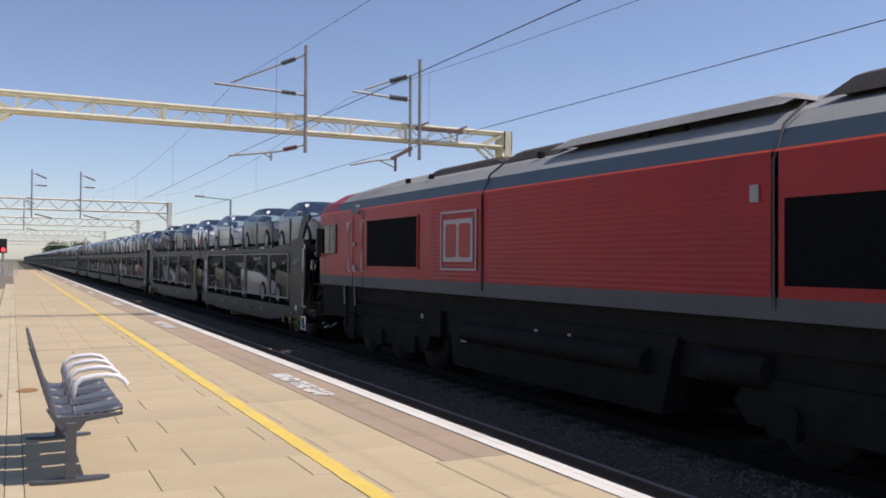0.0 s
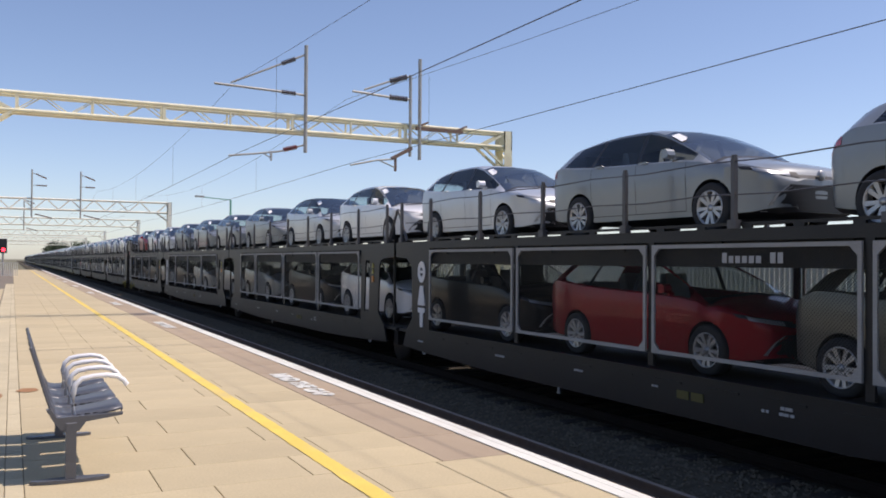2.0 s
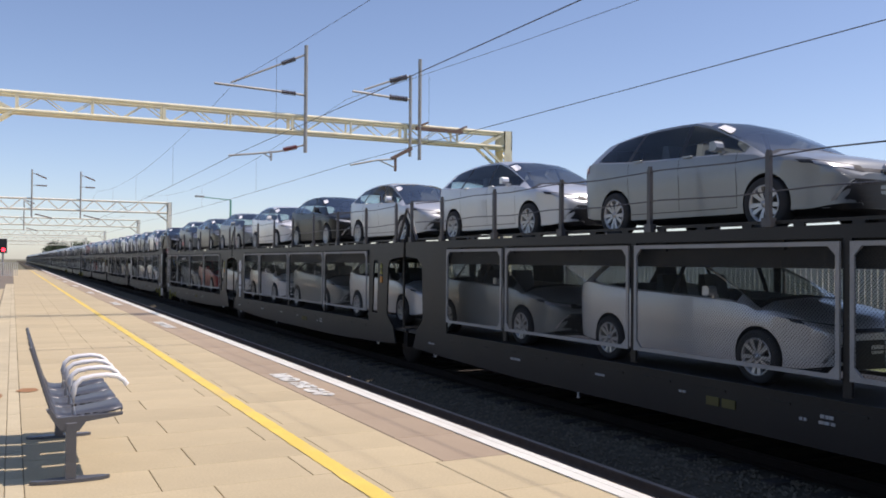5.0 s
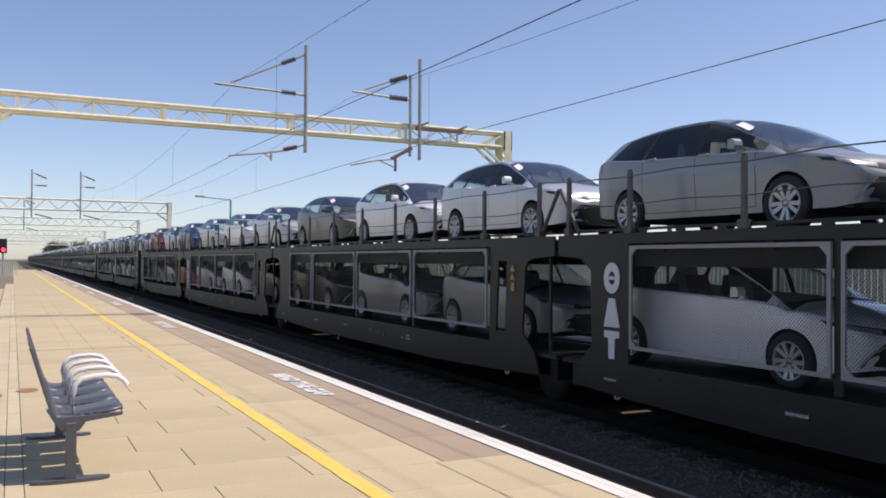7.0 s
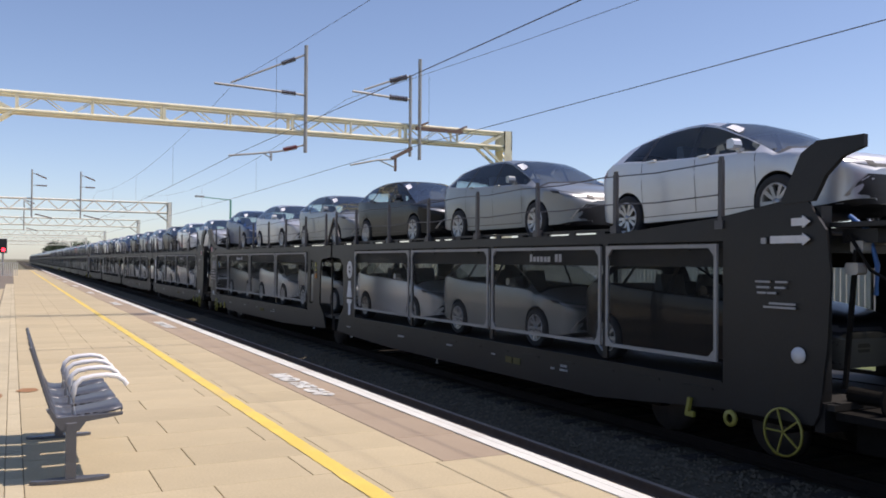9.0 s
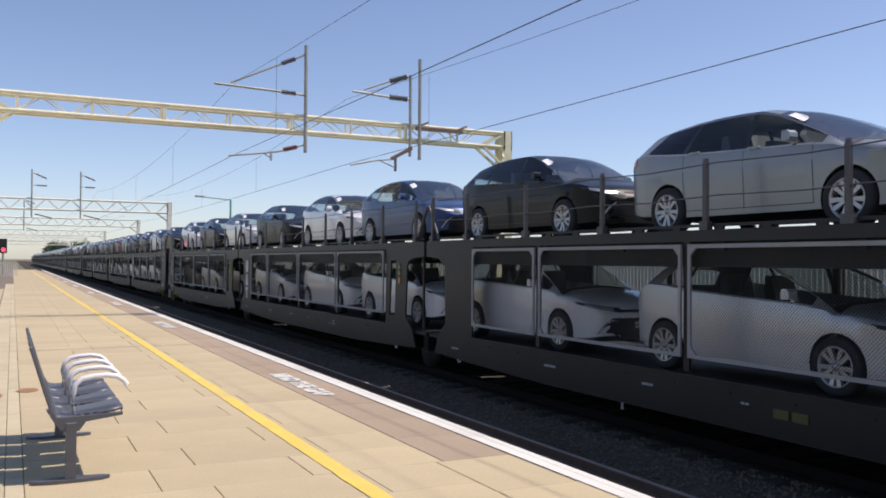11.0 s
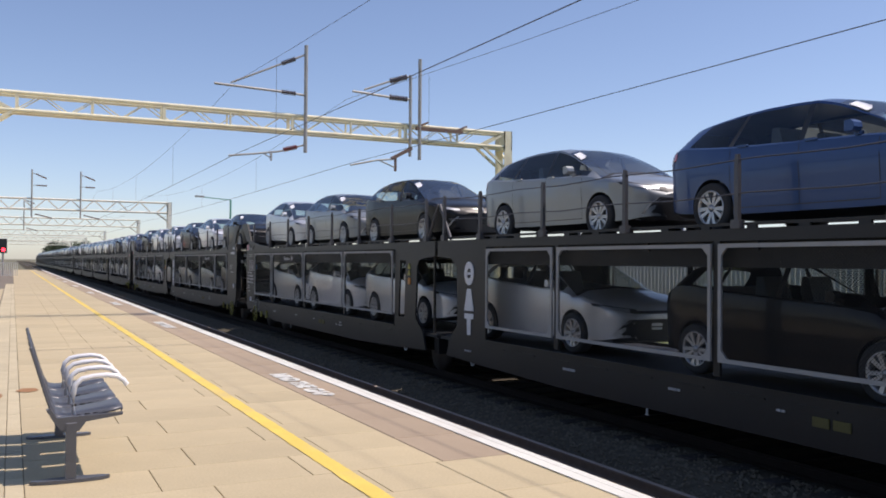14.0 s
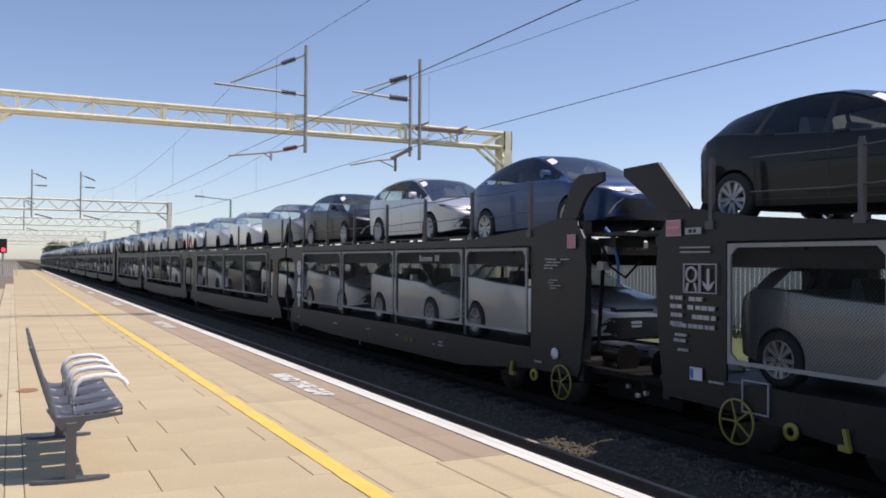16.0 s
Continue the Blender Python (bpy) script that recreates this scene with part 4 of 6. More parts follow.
def car_kit(kind):
    """Every shared mesh of a car of that kind."""
    kit = car_meshes(kind)
    prof = kit["prof"]
    half = prof[0]
    # wheels
    kit["tyre"] = Shape().lathe([(-0.10, 0.215), (-0.105, 0.26), (-0.10, 0.305), (-0.07, 0.318), (0.07, 0.318), (0.10, 0.305), (0.105, 0.26), (0.10, 0.215)], "x", sides=24).mesh("wheel", M_TYRE)
    rim = Shape().lathe([(-0.085, 0.216), (-0.105, 0.222), (-0.108, 0.205), (-0.06, 0.195), (0.0, 0.19)], "x", sides=24)
    for k in range(10):
        a = 2 * math.pi * (k + (0.1 if k % 2 else -0.1)) / 10
        ca, sa = math.cos(a), math.sin(a)
        rim.add([(x, r * ca - w * sa, r * sa + w * ca) for x, r, w in ((-0.088, 0.03, -0.018), (-0.088, 0.03, 0.018), (-0.10, 0.205, 0.027), (-0.10, 0.205, -0.027), (-0.05, 0.03, -0.02), (-0.05, 0.03, 0.02), (-0.06, 0.205, 0.03), (-0.06, 0.205, -0.03))],
                [(0, 1, 2, 3), (0, 3, 7, 4), (1, 5, 6, 2), (4, 7, 6, 5)])
    rim.lathe([(-0.05, 0.045), (-0.098, 0.045), (-0.10, 0.0)], "x", sides=12)
    kit["rim"] = rim.mesh("rim", M_ALLOY)
    kit["drum"] = Shape().lathe([(-0.03, 0.0), (-0.03, 0.14), (-0.028, 0.2)], "x", sides=18).mesh("brake_disc", M_TRIM)
    for side, tag in ((1, "r"), (-1, "l")):
        kit["headlight_" + tag] = lamp_patch(Shape(), side, 0.34, 0.862, 0.635, 0.755, 0.71, 0.80, prof, 0.008).mesh("headlight", M_TRIM)
        s = lamp_patch(Shape(), side, 0.46, 0.82, 0.66, 0.728, 0.712, 0.775, prof, 0.014)
        kit["lens_" + tag] = s.mesh("lens", M_LAMP)
        kit["blade_" + tag] = nose_patch(Shape(), [(0.24, side * 0.70, side * 0.755), (0.34, side * 0.69, side * 0.722), (0.46, side * 0.62, side * 0.645), (0.55, side * 0.505, side * 0.528)], prof, 0.016, 3).mesh("bumper_blade", M_ALLOY)
        s = Shape()
        car_patch(s, half - 0.30, half - 0.02, 5.5, 6.75, side, prof)
        kit["tail_" + tag] = s.mesh("tail_light", M_TAIL)
        s = Shape()
        edges = (-0.984, -0.976, 0.016, 0.024, 1.036, 1.044)
        levels = (2.40, 2.46) + tuple(2.46 + 4.54 * k / 8 for k in range(1, 9))
        vs = [car_point(y, r, side, prof, 0.003) for y in edges for r in levels]
        m = len(levels)
        s.add(vs, [(a * m + k, a * m + k + 1, (a + 1) * m + k + 1, (a + 1) * m + k) for a in range(5) for k in range(m - 1) if a % 2 == 0 or k == 0])
        kit["seam_" + tag] = s.mesh("door_seam", M_TRIM)
        kit["handle_" + tag] = []
        for y in (-0.14, 0.84):
            p = car_point(y, 6.0, side, prof, 0.02)
            kit["handle_" + tag].append(Shape().box(p[0] - 0.016, p[0] + 0.016, y - 0.085, y + 0.085, p[2] - 0.015, p[2] + 0.012, 0.008))
        s = Shape()
        y = -0.72
        s.plate([(y - 0.065, 1.04), (y - 0.045, 1.005), (y + 0.045, 1.0), (y + 0.06, 1.025), (y + 0.05, 1.115), (y - 0.02, 1.12), (y - 0.055, 1.09)], side * 0.87, side * 1.0)
        s.box(min(side * 0.80, side * 0.88), max(side * 0.80, side * 0.88), y - 0.03, y + 0.03, 0.97, 1.015)
        kit["mirror_" + tag] = s
    # lower intake and slim upper grille, following the nose
    s = nose_patch(Shape(), [(0.24, -0.70, 0.70), (0.34, -0.69, 0.69), (0.46, -0.62, 0.62), (0.56, -0.50, 0.50)], prof, 0.009)
    nose_patch(s, [(0.645, -0.36, 0.36), (0.685, -0.36, 0.36)], prof, 0.009)
    for z in (0.30, 0.37, 0.44, 0.51):
        nose_patch(s, [(z, -0.46, 0.46), (z + 0.018, -0.46, 0.46)], prof, 0.018)
    kit["intake"] = s.mesh("intake_grille", M_TRIM)
    s = Shape().lathe([(-0.012, 0.0), (-0.012, 0.05), (0.0, 0.062), (0.02, 0.062)], "x", sides=16)
    s.v = [(p[1], nose_y(0, 0.68, prof) - 0.012 + p[0], 0.685 + p[2]) for p in s.v]
    kit["badge"] = s.mesh("round_badge", M_ALLOY)
    s = Shape()
    for x in (-0.38, 0.38):
        s.plate([(-0.12, 0.30), (0.38, 0.28), (0.40, 0.5), (0.52, 0.62), (0.68, 1.05), (0.66, 1.24), (0.56, 1.24), (0.40, 0.68), (0.32, 0.58), (-0.12, 0.55)], x - 0.2, x + 0.2)
    s.plate([(0.75, 0.3), (1.3, 0.3), (1.62, 1.08), (1.5, 1.1), (1.2, 0.62), (0.75, 0.56)], -0.66, 0.66)
    s.plate([(-1.2, 0.5), (-0.75, 0.5), (-0.72, 0.80), (-0.88, 0.93), (-1.15, 0.96)], -0.74, 0.74)
    kit["interior"] = s.mesh("interior", M_SEAT)
    a, b = kit["screen"]
    s = car_patch(Shape(), a + 0.64 * (b - a), a + 0.88 * (b - a), 10.10, 10.80, -1, prof, out=0.012)
    kit["sticker"] = s.mesh("paper_sticker", M_PAPER)
    kit["painted"] = {}
    return kit


KITS = {}
COLOUR_WORDS = {"silver": "silver metallic", "grey": "grey metallic", "white": "white", "black": "black", "blue": "dark blue", "red": "red", "bronze": "dark bronze", "slate": "slate grey metallic"}


def build_car(kind, colour, lower, full=True, dark_roof=False):
    """A new car with its parts; meshes are shared between alike cars."""
    if kind not in KITS:
        KITS[kind] = car_kit(kind)
    kit = KITS[kind]
    if colour not in kit["painted"]:
        body = kit["body"].copy()
        body.materials[0] = body.materials[2] = PAINT[colour]
        two = body.copy()
        two.materials[2] = PAINT["black"]
        kit["painted"][colour] = {"body": body, "two_tone": two, "mirror_r": kit["mirror_r"].mesh("door_mirror", PAINT[colour]), "mirror_l": kit["mirror_l"].mesh("door_mirror", PAINT[colour]), "handle_l": [h.mesh("door_handle", PAINT[colour]) for h in kit["handle_l"]]}
    own = kit["painted"][colour]
    word = "estate car" if kind == "estate" else "hatchback car"
    root = thing("car", "new %s %s carried on the %s deck" % (COLOUR_WORDS[colour], word, "lower" if lower else "upper"), "car", "new cars on the train")
    part("body", own["two_tone" if dark_roof else "body"], None, root, "metal body with a black roof" if dark_roof else "")
    part("windscreen", kit["windscreen"], None, root)
    part("side_window", kit["window_left"], None, root)
    if full and not lower:
        part("side_window", kit["window_right"], None, root)
    if full:
        part("interior", kit["interior"], None, root)
    for y in kit["axles"]:
        for x in (-0.79, 0.79):
            if x > 0 and (lower or not full):
                continue
            wheel = part("wheel", kit["tyre"], None, root, at=(x, y, 0.318))
            if x > 0:
                wheel.rotation_euler = (0, 0, math.pi)
            if full:
                part("rim", kit["rim"], None, wheel, "alloy rim")
    if not full:
        return root
    lamp = part("headlight", kit["headlight_l"], None, root, "dark headlight housing")
    part("lens", kit["lens_l"], None, lamp, "clear bright lens")
    part("door_mirror", own["mirror_l"], None, root)
    part("intake_grille", kit["intake"], None, root, "black intake grille")
    part("bumper_blade", kit["blade_l"], None, root, "bright corner blade of the bumper")
    if not lower:
        part("rear_window", kit["rear_window"], None, root)
        part("tail_light", kit["tail_l"], None, root, "red tail light")
        part("headlight", kit["headlight_r"], None, root, "dark headlight housing")
        part("bumper_blade", kit["blade_r"], None, root, "bright corner blade of the bumper")
        part("door_mirror", own["mirror_r"], None, root)
        part("door_seam", kit["seam_l"], None, root)
        part("round_badge", kit["badge"], None, root, "small round chrome badge")
        for k in range(2):
            part("door_handle", own["handle_l"][k], None, root)
        part("paper_sticker", kit["sticker"], None, root, "white paper on the windscreen")
    return root


# ---- wagons ----
PITCH = 15.8
TRAIN_X = 8.62
SIDE = 1.32


def bars(s, x, y0, y1, z, h, n):
    """A row of unreadable lettering: short bars of uneven length."""
    step = (y1 - y0) / n
    for k in range(n):
        w = step * (0.86 if (k * 7 + int(z * 90)) % 3 else 0.68)
        s.box(x - 0.007, x + 0.007, y0 + step * k, y0 + step * k + w, z, z + h)


def text_row(root, x, y0, y1, z, h, n, mat=None):
    s = Shape()
    bars(s, x, y0, y1, z, h, n)
    tagged(part("stencil", s, mat or M_MARKGREY, root), kind="stuff")


def outline_box(root, name, x, y0, y1, z0, z1, w, mat):
    s = Shape().box(x - 0.007, x + 0.007, y0, y1, z0, z0 + w).box(x - 0.007, x + 0.007, y0, y1, z1 - w, z1)
    s.box(x - 0.007, x + 0.007, y0, y0 + w, z0 + w, z1 - w).box(x - 0.007, x + 0.007, y1 - w, y1, z0 + w, z1 - w)
    part(name, s, mat, root, "thin pale square outline")


def end_marks(root, base, d, x, arrows, pole):
    """Painted markings and steps of one wagon end; distances run from the coupling face."""
    x -= 0.004

    white, grey = Shape(), Shape()

    def row(a, b, z, h, n, mat=None):
        bars(white if mat == M_EMBLEM else grey, x, min(base + d * a, base + d * b), max(base + d * a, base + d * b), z, h * 0.8, n)

    def block(name, a, b, z0, z1, mat, label=""):
        part(name, Shape().box(x - 0.007, x + 0.007, min(base + d * a, base + d * b), max(base + d * a, base + d * b), z0, z1), mat, root, label)

    def square(name, a, b, z0, z1, w=0.012, mat=M_EMBLEM):
        outline_box(root, name, x, min(base + d * a, base + d * b), max(base + d * a, base + d * b), z0, z1, w, mat)

    if d < 0:
        block("red_plate", 0.98, 1.22, 2.75, 2.92, M_REDPLATE, "red and white notice plate")
        text_row(root, x - 0.003, base - 1.2, base - 1.0, 2.83, 0.02, 3, M_EMBLEM)
        square("plate_border", 0.97, 1.23, 2.735, 2.935, 0.014)
        block("label_plate", 1.31, 1.58, 2.75, 2.83, M_MARKGREY, "pale weathered label plate")
        text_row(root, x - 0.003, base - 1.50, base - 1.36, 2.77, 0.04, 2, M_WAGON)
        row(1.14, 1.72, 2.585, 0.022, 1)
        row(1.14, 1.72, 2.53, 0.022, 1)
        # pair of pictogram boxes
        square("pictogram_frame", 1.28, 1.55, 2.05, 2.40)
        square("pictogram_frame", 1.56, 1.83, 2.05, 2.40)
        part("pictogram", Shape().lathe([(-0.007, 0.07), (0.007, 0.07), (0.007, 0.10), (-0.007, 0.10), (-0.007, 0.07)], "x", (x, base + d * 1.415, 2.27), 18), M_EMBLEM, root)
        part("pictogram", Shape().bar((x, base + d * 1.36, 2.17), (x, base + d * 1.33, 2.07), 0.014, 0.03).bar((x, base + d * 1.47, 2.17), (x, base + d * 1.50, 2.07), 0.014, 0.03), M_EMBLEM, root)
        part("pictogram", Shape().box(x - 0.007, x + 0.007, base + d * 1.695 - 0.018, base + d * 1.695 + 0.018, 2.10, 2.34).plate([(base + d * 1.695 - 0.10, 2.20), (base + d * 1.695 - 0.06, 2.12), (base + d * 1.695, 2.08), (base + d * 1.695 + 0.06, 2.12), (base + d * 1.695 + 0.10, 2.20), (base + d * 1.695, 2.14)], x - 0.006, x + 0.006), M_EMBLEM, root)
        for k in range(4):
            row(1.04, 1.26, 1.96 - 0.105 * k, 0.06, 3 - k % 2, M_EMBLEM)
        row(1.36, 1.60, 1.955, 0.06, 2, M_EMBLEM)
        row(1.34, 1.80, 1.85, 0.065, 4, M_EMBLEM)
        row(1.40, 1.82, 1.74, 0.065, 4, M_EMBLEM)
        row(1.06, 1.80, 1.63, 0.06, 8)
        row(1.10, 1.34, 1.52, 0.04, 1)
        row(1.10, 1.32, 1.45, 0.045, 2)
        row(1.17, 1.36, 1.34, 0.04, 4)
        block("data_label", 1.40, 1.60, 1.02, 1.17, M_MARK, "white data label with a blue corner")
        part("label_corner", Shape().box(x - 0.010, x + 0.004, base + d * 1.46, base + d * 1.41, 1.04, 1.15), M_HOSE, root)
        square("chalk_square", 2.22, 2.60, 0.76, 1.12, 0.014, M_MARKGREY)
        row(1.7, 1.95, 1.02, 0.03, 4)
    elif arrows:
        for z, tail in ((2.84, 1.20), (2.66, 1.48)):
            part("arrow_mark", Shape().plate([(base + tail, z - 0.04), (base + 1.06, z - 0.04), (base + 1.06, z - 0.065), (base + 0.96, z), (base + 1.06, z + 0.065), (base + 1.06, z + 0.04), (base + tail, z + 0.04)], x - 0.006, x + 0.006), M_MARK, root, "pale painted arrow")
        row(1.54, 1.62, 2.62, 0.08, 1)
        for k, (a, b) in enumerate(((1.25, 1.72), (1.28, 1.70), (1.40, 1.68), (1.15, 1.66), (1.15, 1.64))):
            row(a, b, (2.20, 2.14, 2.08, 1.97, 1.93)[k], 0.028, 1 if k > 2 else 2)
    else:
        for k, (a, b) in enumerate(((1.12, 1.80), (1.35, 1.78), (1.42, 1.80), (1.55, 1.80))):
            row(a, b, 2.44 - 0.045 * k, 0.022, 2)
        for k, (a, b) in enumerate(((1.42, 1.66), (1.54, 1.68), (1.34, 1.66), (1.45, 1.62))):
            row(a, b, 2.13 - 0.04 * k, 0.016, 3)
        row(1.85, 2.05, 0.86, 0.035, 5)
    for s, mat in ((white, M_EMBLEM), (grey, M_MARKGREY)):
        if s.v:
            tagged(part("stencil", s, mat, root, "pale stencilled lettering"), kind="stuff")
    if pole:
        line = [(-1.35, base + d * 0.84, 1.16), (-1.37, base + d * 0.80, 1.6), (-1.37, base + d * 0.78, 2.2), (-1.35, base + d * 0.82, 2.74)]
        part("grab_pole", Shape().tube(line, 0.02), M_MARK, root, "white tubular grab pole")
        part("grab_foot", Shape().bar((-1.35, base + d * 0.84, 1.16), (-1.35, base + d * 0.60, 1.12), 0.035), M_EMBLEM, root)
        step = Shape()
        ya, yb = sorted((base + d * 0.62, base + d * 0.96))
        for yy in (ya + 0.016, yb - 0.016):
            step.box(-1.36, -1.32, yy - 0.016, yy + 0.016, 0.50, 0.84)
        step.box(-1.36, -1.30, ya, yb, 0.47, 0.505).box(-1.36, -1.32, ya, yb, 0.815, 0.845)
        part("step", step, M_MARK, root, "white steel boarding step")
    elif d > 0 and not arrows:
        block("red_plate", 0.98, 1.16, 2.62, 2.80, M_REDPLATE, "red and white notice plate")
        square("plate_border", 0.97, 1.17, 2.61, 2.81, 0.014)
    if d > 0:
        # coupling clutter in the gap
        part("coupling_hose", Shape().tube([(-0.75, base + 0.85, 0.95), (-0.8, base + 0.5, 0.62), (-0.8, base + 0.1, 0.58), (-0.75, base - 0.3, 0.72)], 0.03), M_GALV, root, "drooping coupling hose")
        for k, yy in enumerate((0.05, -0.12, 0.25)):
            part("hose_cock", Shape().box(-0.95, -0.88, base + yy, base + yy + 0.06, 0.56 + 0.05 * k, 0.62 + 0.05 * k, 0.01), M_MARKGREY, root)
        for zz, px in ((2.52, -1.02), (2.60, -0.7), (2.30, -1.1)):
            part("end_fitting", Shape().box(px - 0.07, px + 0.07, base + 0.55, base + 0.70, zz, zz + 0.12, 0.02), M_GALV, root)
        part("spring_cable", Shape().tube([(-1.1, base + 0.7, 2.7), (-1.12, base + 0.45, 2.35), (-1.05, base + 0.2, 2.2), (-1.1, base - 0.2, 2.45)], 0.018), M_UNDER, root)
        for px in (-1.1, 0.9):
            part("strut", Shape().bar((px, base + 0.75, 1.15), (px, base + 0.62, 2.55), 0.04), M_UNDER, root)


def build_wagon(front_end, rear_end, lettered, full=True, arrows=False, pole=False):
    """One section of an articulated double-deck car carrier; local y runs from its front joint to its rear joint."""
    label = "black steel double-deck car transporter wagon section with mesh side panels"
    if front_end or rear_end:
        label = "black steel double-deck car transporter wagon end with raised ramp arms"
    root = thing("car_transporter_wagon", label, "wagon", "car transporter wagons")
    cuts = [2.2, 4.4, 7.55, 10.85, 14.1] if front_end else [2.0, 5.15, 8.4, 11.7, 13.85]
    L = PITCH
    y0, y1 = (0.75 if front_end else 0.08), (L - 0.75 if rear_end else L - 0.08)
    # underframe
    part("underframe", Shape().box(-1.0, 1.0, y0 + 0.5, y1 - 0.5, 0.62, 0.86).box(-0.35, 0.35, y0, y1, 0.55, 0.92).box(-1.2, -1.05, 3.4, 12.4, 0.58, 0.95).box(1.05, 1.2, 3.4, 12.4, 0.58, 0.95), M_UNDER, root)
    deck = [(-1.25, 0.93), (1.25, 0.93), (1.25, 0.99), (1.15, 0.99), (1.15, 1.005), (0.45, 1.005), (0.45, 0.99), (-0.45, 0.99), (-0.45, 1.005), (-1.15, 1.005), (-1.15, 0.99), (-1.25, 0.99)]
    k = len(deck)
    part("lower_deck", Shape().add([(x, y, z) for y in (y0, y1) for x, z in deck], [(i, (i + 1) % k, k + (i + 1) % k, k + i) for i in range(k)] + [tuple(range(k)), tuple(range(k, 2 * k))[::-1]]), M_DECK, root)
    up = Shape()
    for a, b in ((-1.22, -0.42), (0.42, 1.22)):
        up.box(a, b, y0 + (0.2 if front_end else 0.0), y1 - (0.2 if rear_end else 0.0), 2.665, 2.72)
        for k in range(40):
            y = y0 + 0.35 + (y1 - y0 - 0.7) * k / 39
            up.box(a, b, y - 0.02, y + 0.02, 2.721, 2.75)
    up.box(-0.418, 0.418, y0 + (0.2 if front_end else 0.0), y1 - (0.2 if rear_end else 0.0), 2.662, 2.69)
    for k in range(9):
        y = y0 + 0.4 + (y1 - y0 - 0.8) * k / 8
        up.box(-1.25, 1.25, y - 0.06, y + 0.06, 2.55, 2.66)
    part("upper_deck", up, M_DECK, root)
    for side in (-1, 1):
        xa, xb = sorted((side * (SIDE - 0.035), side * SIDE))
        if side > 0 and not full:
            continue
        a, b = cuts[0], cuts[-1]
        part("side_sill", Shape().plate([(a, 0.74 if front_end else 0.60), (a + 2.4, 0.54), (b - 2.4, 0.54), (b, 0.74 if rear_end else 0.60), (b, 1.04), (a, 1.04)], xa, xb), M_WAGON, root, "black lower side sill")
        flange = Shape().box(xa - 0.02, xb + 0.02, a, b, 1.042, 1.062)
        for q in range(13):
            y = a + 0.4 + (b - a - 0.8) * q / 12
            flange.box(min(xa, xb) - 0.012, max(xa, xb) + 0.012, y - 0.25, y + 0.25, 0.93, 0.955)
        if full and side < 0:
            part("sill_flange", flange, M_WAGON, root, "black ribbed top flange of the sill")
        xg = side * (SIDE - 0.10)
        part("deck_girder", Shape().box(min(xg, xg - side * 0.03), max(xg, xg - side * 0.03), a - 0.3, b + 0.3, 2.36, 2.66), M_GIRDER, root, "dark girder under the upper deck")
        beam = Shape().plate([(a, 2.66), (b, 2.66), (b, 2.80), (a, 2.80)], xa, xb).box(xa - side * 0.05, xb - side * 0.05, y0 + (3.3 if front_end else 0.1), y1 - (3.3 if rear_end else 0.1), 2.835, 2.87)
        for q in range(17):
            y = a + 0.2 + (b - a - 0.4) * q / 16
            beam.box(xa - side * 0.05, xb - side * 0.05, y - 0.07, y + 0.07, 2.74, 2.836)
        part("side_beam", beam, M_WAGON, root, "black upper side beam")
        for c in cuts[1:-1]:
            part("upright", Shape().box(xa, xb, c - 0.05, c + 0.05, 1.10, 2.66), M_WAGON, root)
        for end, base, d in ((front_end, 0.0, 1), (rear_end, L, -1)):
            edge = cuts[0] if d > 0 else L - cuts[-1]
            m = lambda pts: [(base + d * y, z) for y, z in pts]
            if end:
                outline = [(0.88, 0.88), (0.95, 0.76), (edge, 0.74), (edge, 2.80), (4.0, 2.80), (4.0, 2.81), (2.3, 2.93), (1.35, 3.07), (1.02, 3.05), (0.80, 2.75), (0.74, 2.3), (0.78, 1.6)]
            elif d > 0:
                outline = [(0.06, 2.50), (0.62, 2.46), (0.88, 2.30), (0.95, 1.35), (0.60, 1.0), (0.45, 0.66), (edge, 0.60), (edge, 2.80), (0.06, 2.80)]
            else:
                outline = [(0.06, 2.50), (0.62, 2.46), (0.86, 2.30), (0.90, 1.25), (0.62, 1.0), (0.45, 0.66), (edge, 0.60), (edge, 2.80), (0.06, 2.80)]
            if not end and d > 0:
                # post with a slot cut through it
                low = [(0.60, 1.0), (0.45, 0.66), (edge, 0.60), (edge, 2.80), (0.06, 2.80), (0.06, 2.50), (0.62, 2.46), (0.88, 2.30), (0.95, 1.35)]
                slot = [(1.50, 1.25), (1.44, 2.42), (1.72, 2.42), (1.80, 1.25)]
                ring = low[:3] + [(edge, 1.25), slot[3], slot[0], (0.93, 1.25)]
                upper = [(edge, 2.42), (edge, 2.80), (0.06, 2.80), (0.06, 2.50), (0.62, 2.46), (0.80, 2.42)]
                s = Shape().plate(m(ring), xa, xb).plate(m(upper), xa, xb)
                s.plate(m([(0.93, 1.25), slot[0], slot[1], (0.80, 2.42), (0.88, 2.30), (0.95, 1.35)]), xa, xb).plate(m([slot[3], (edge, 1.25), (edge, 2.42), slot[2]]), xa, xb)
                bmx = bmesh.new()
                me = s.mesh("end_plate", M_WAGON)
                bmx.from_mesh(me)
                bmesh.ops.remove_doubles(bmx, verts=bmx.verts, dist=0.0005)
                bmx.to_mesh(me)
                bmx.free()
                part("end_plate", me, None, root, "black slotted end plate")
            else:
                part("end_plate", Shape().plate(m(outline), xa, xb), M_WAGON, root, "black end plate")
        xo = side * (SIDE + 0.012)
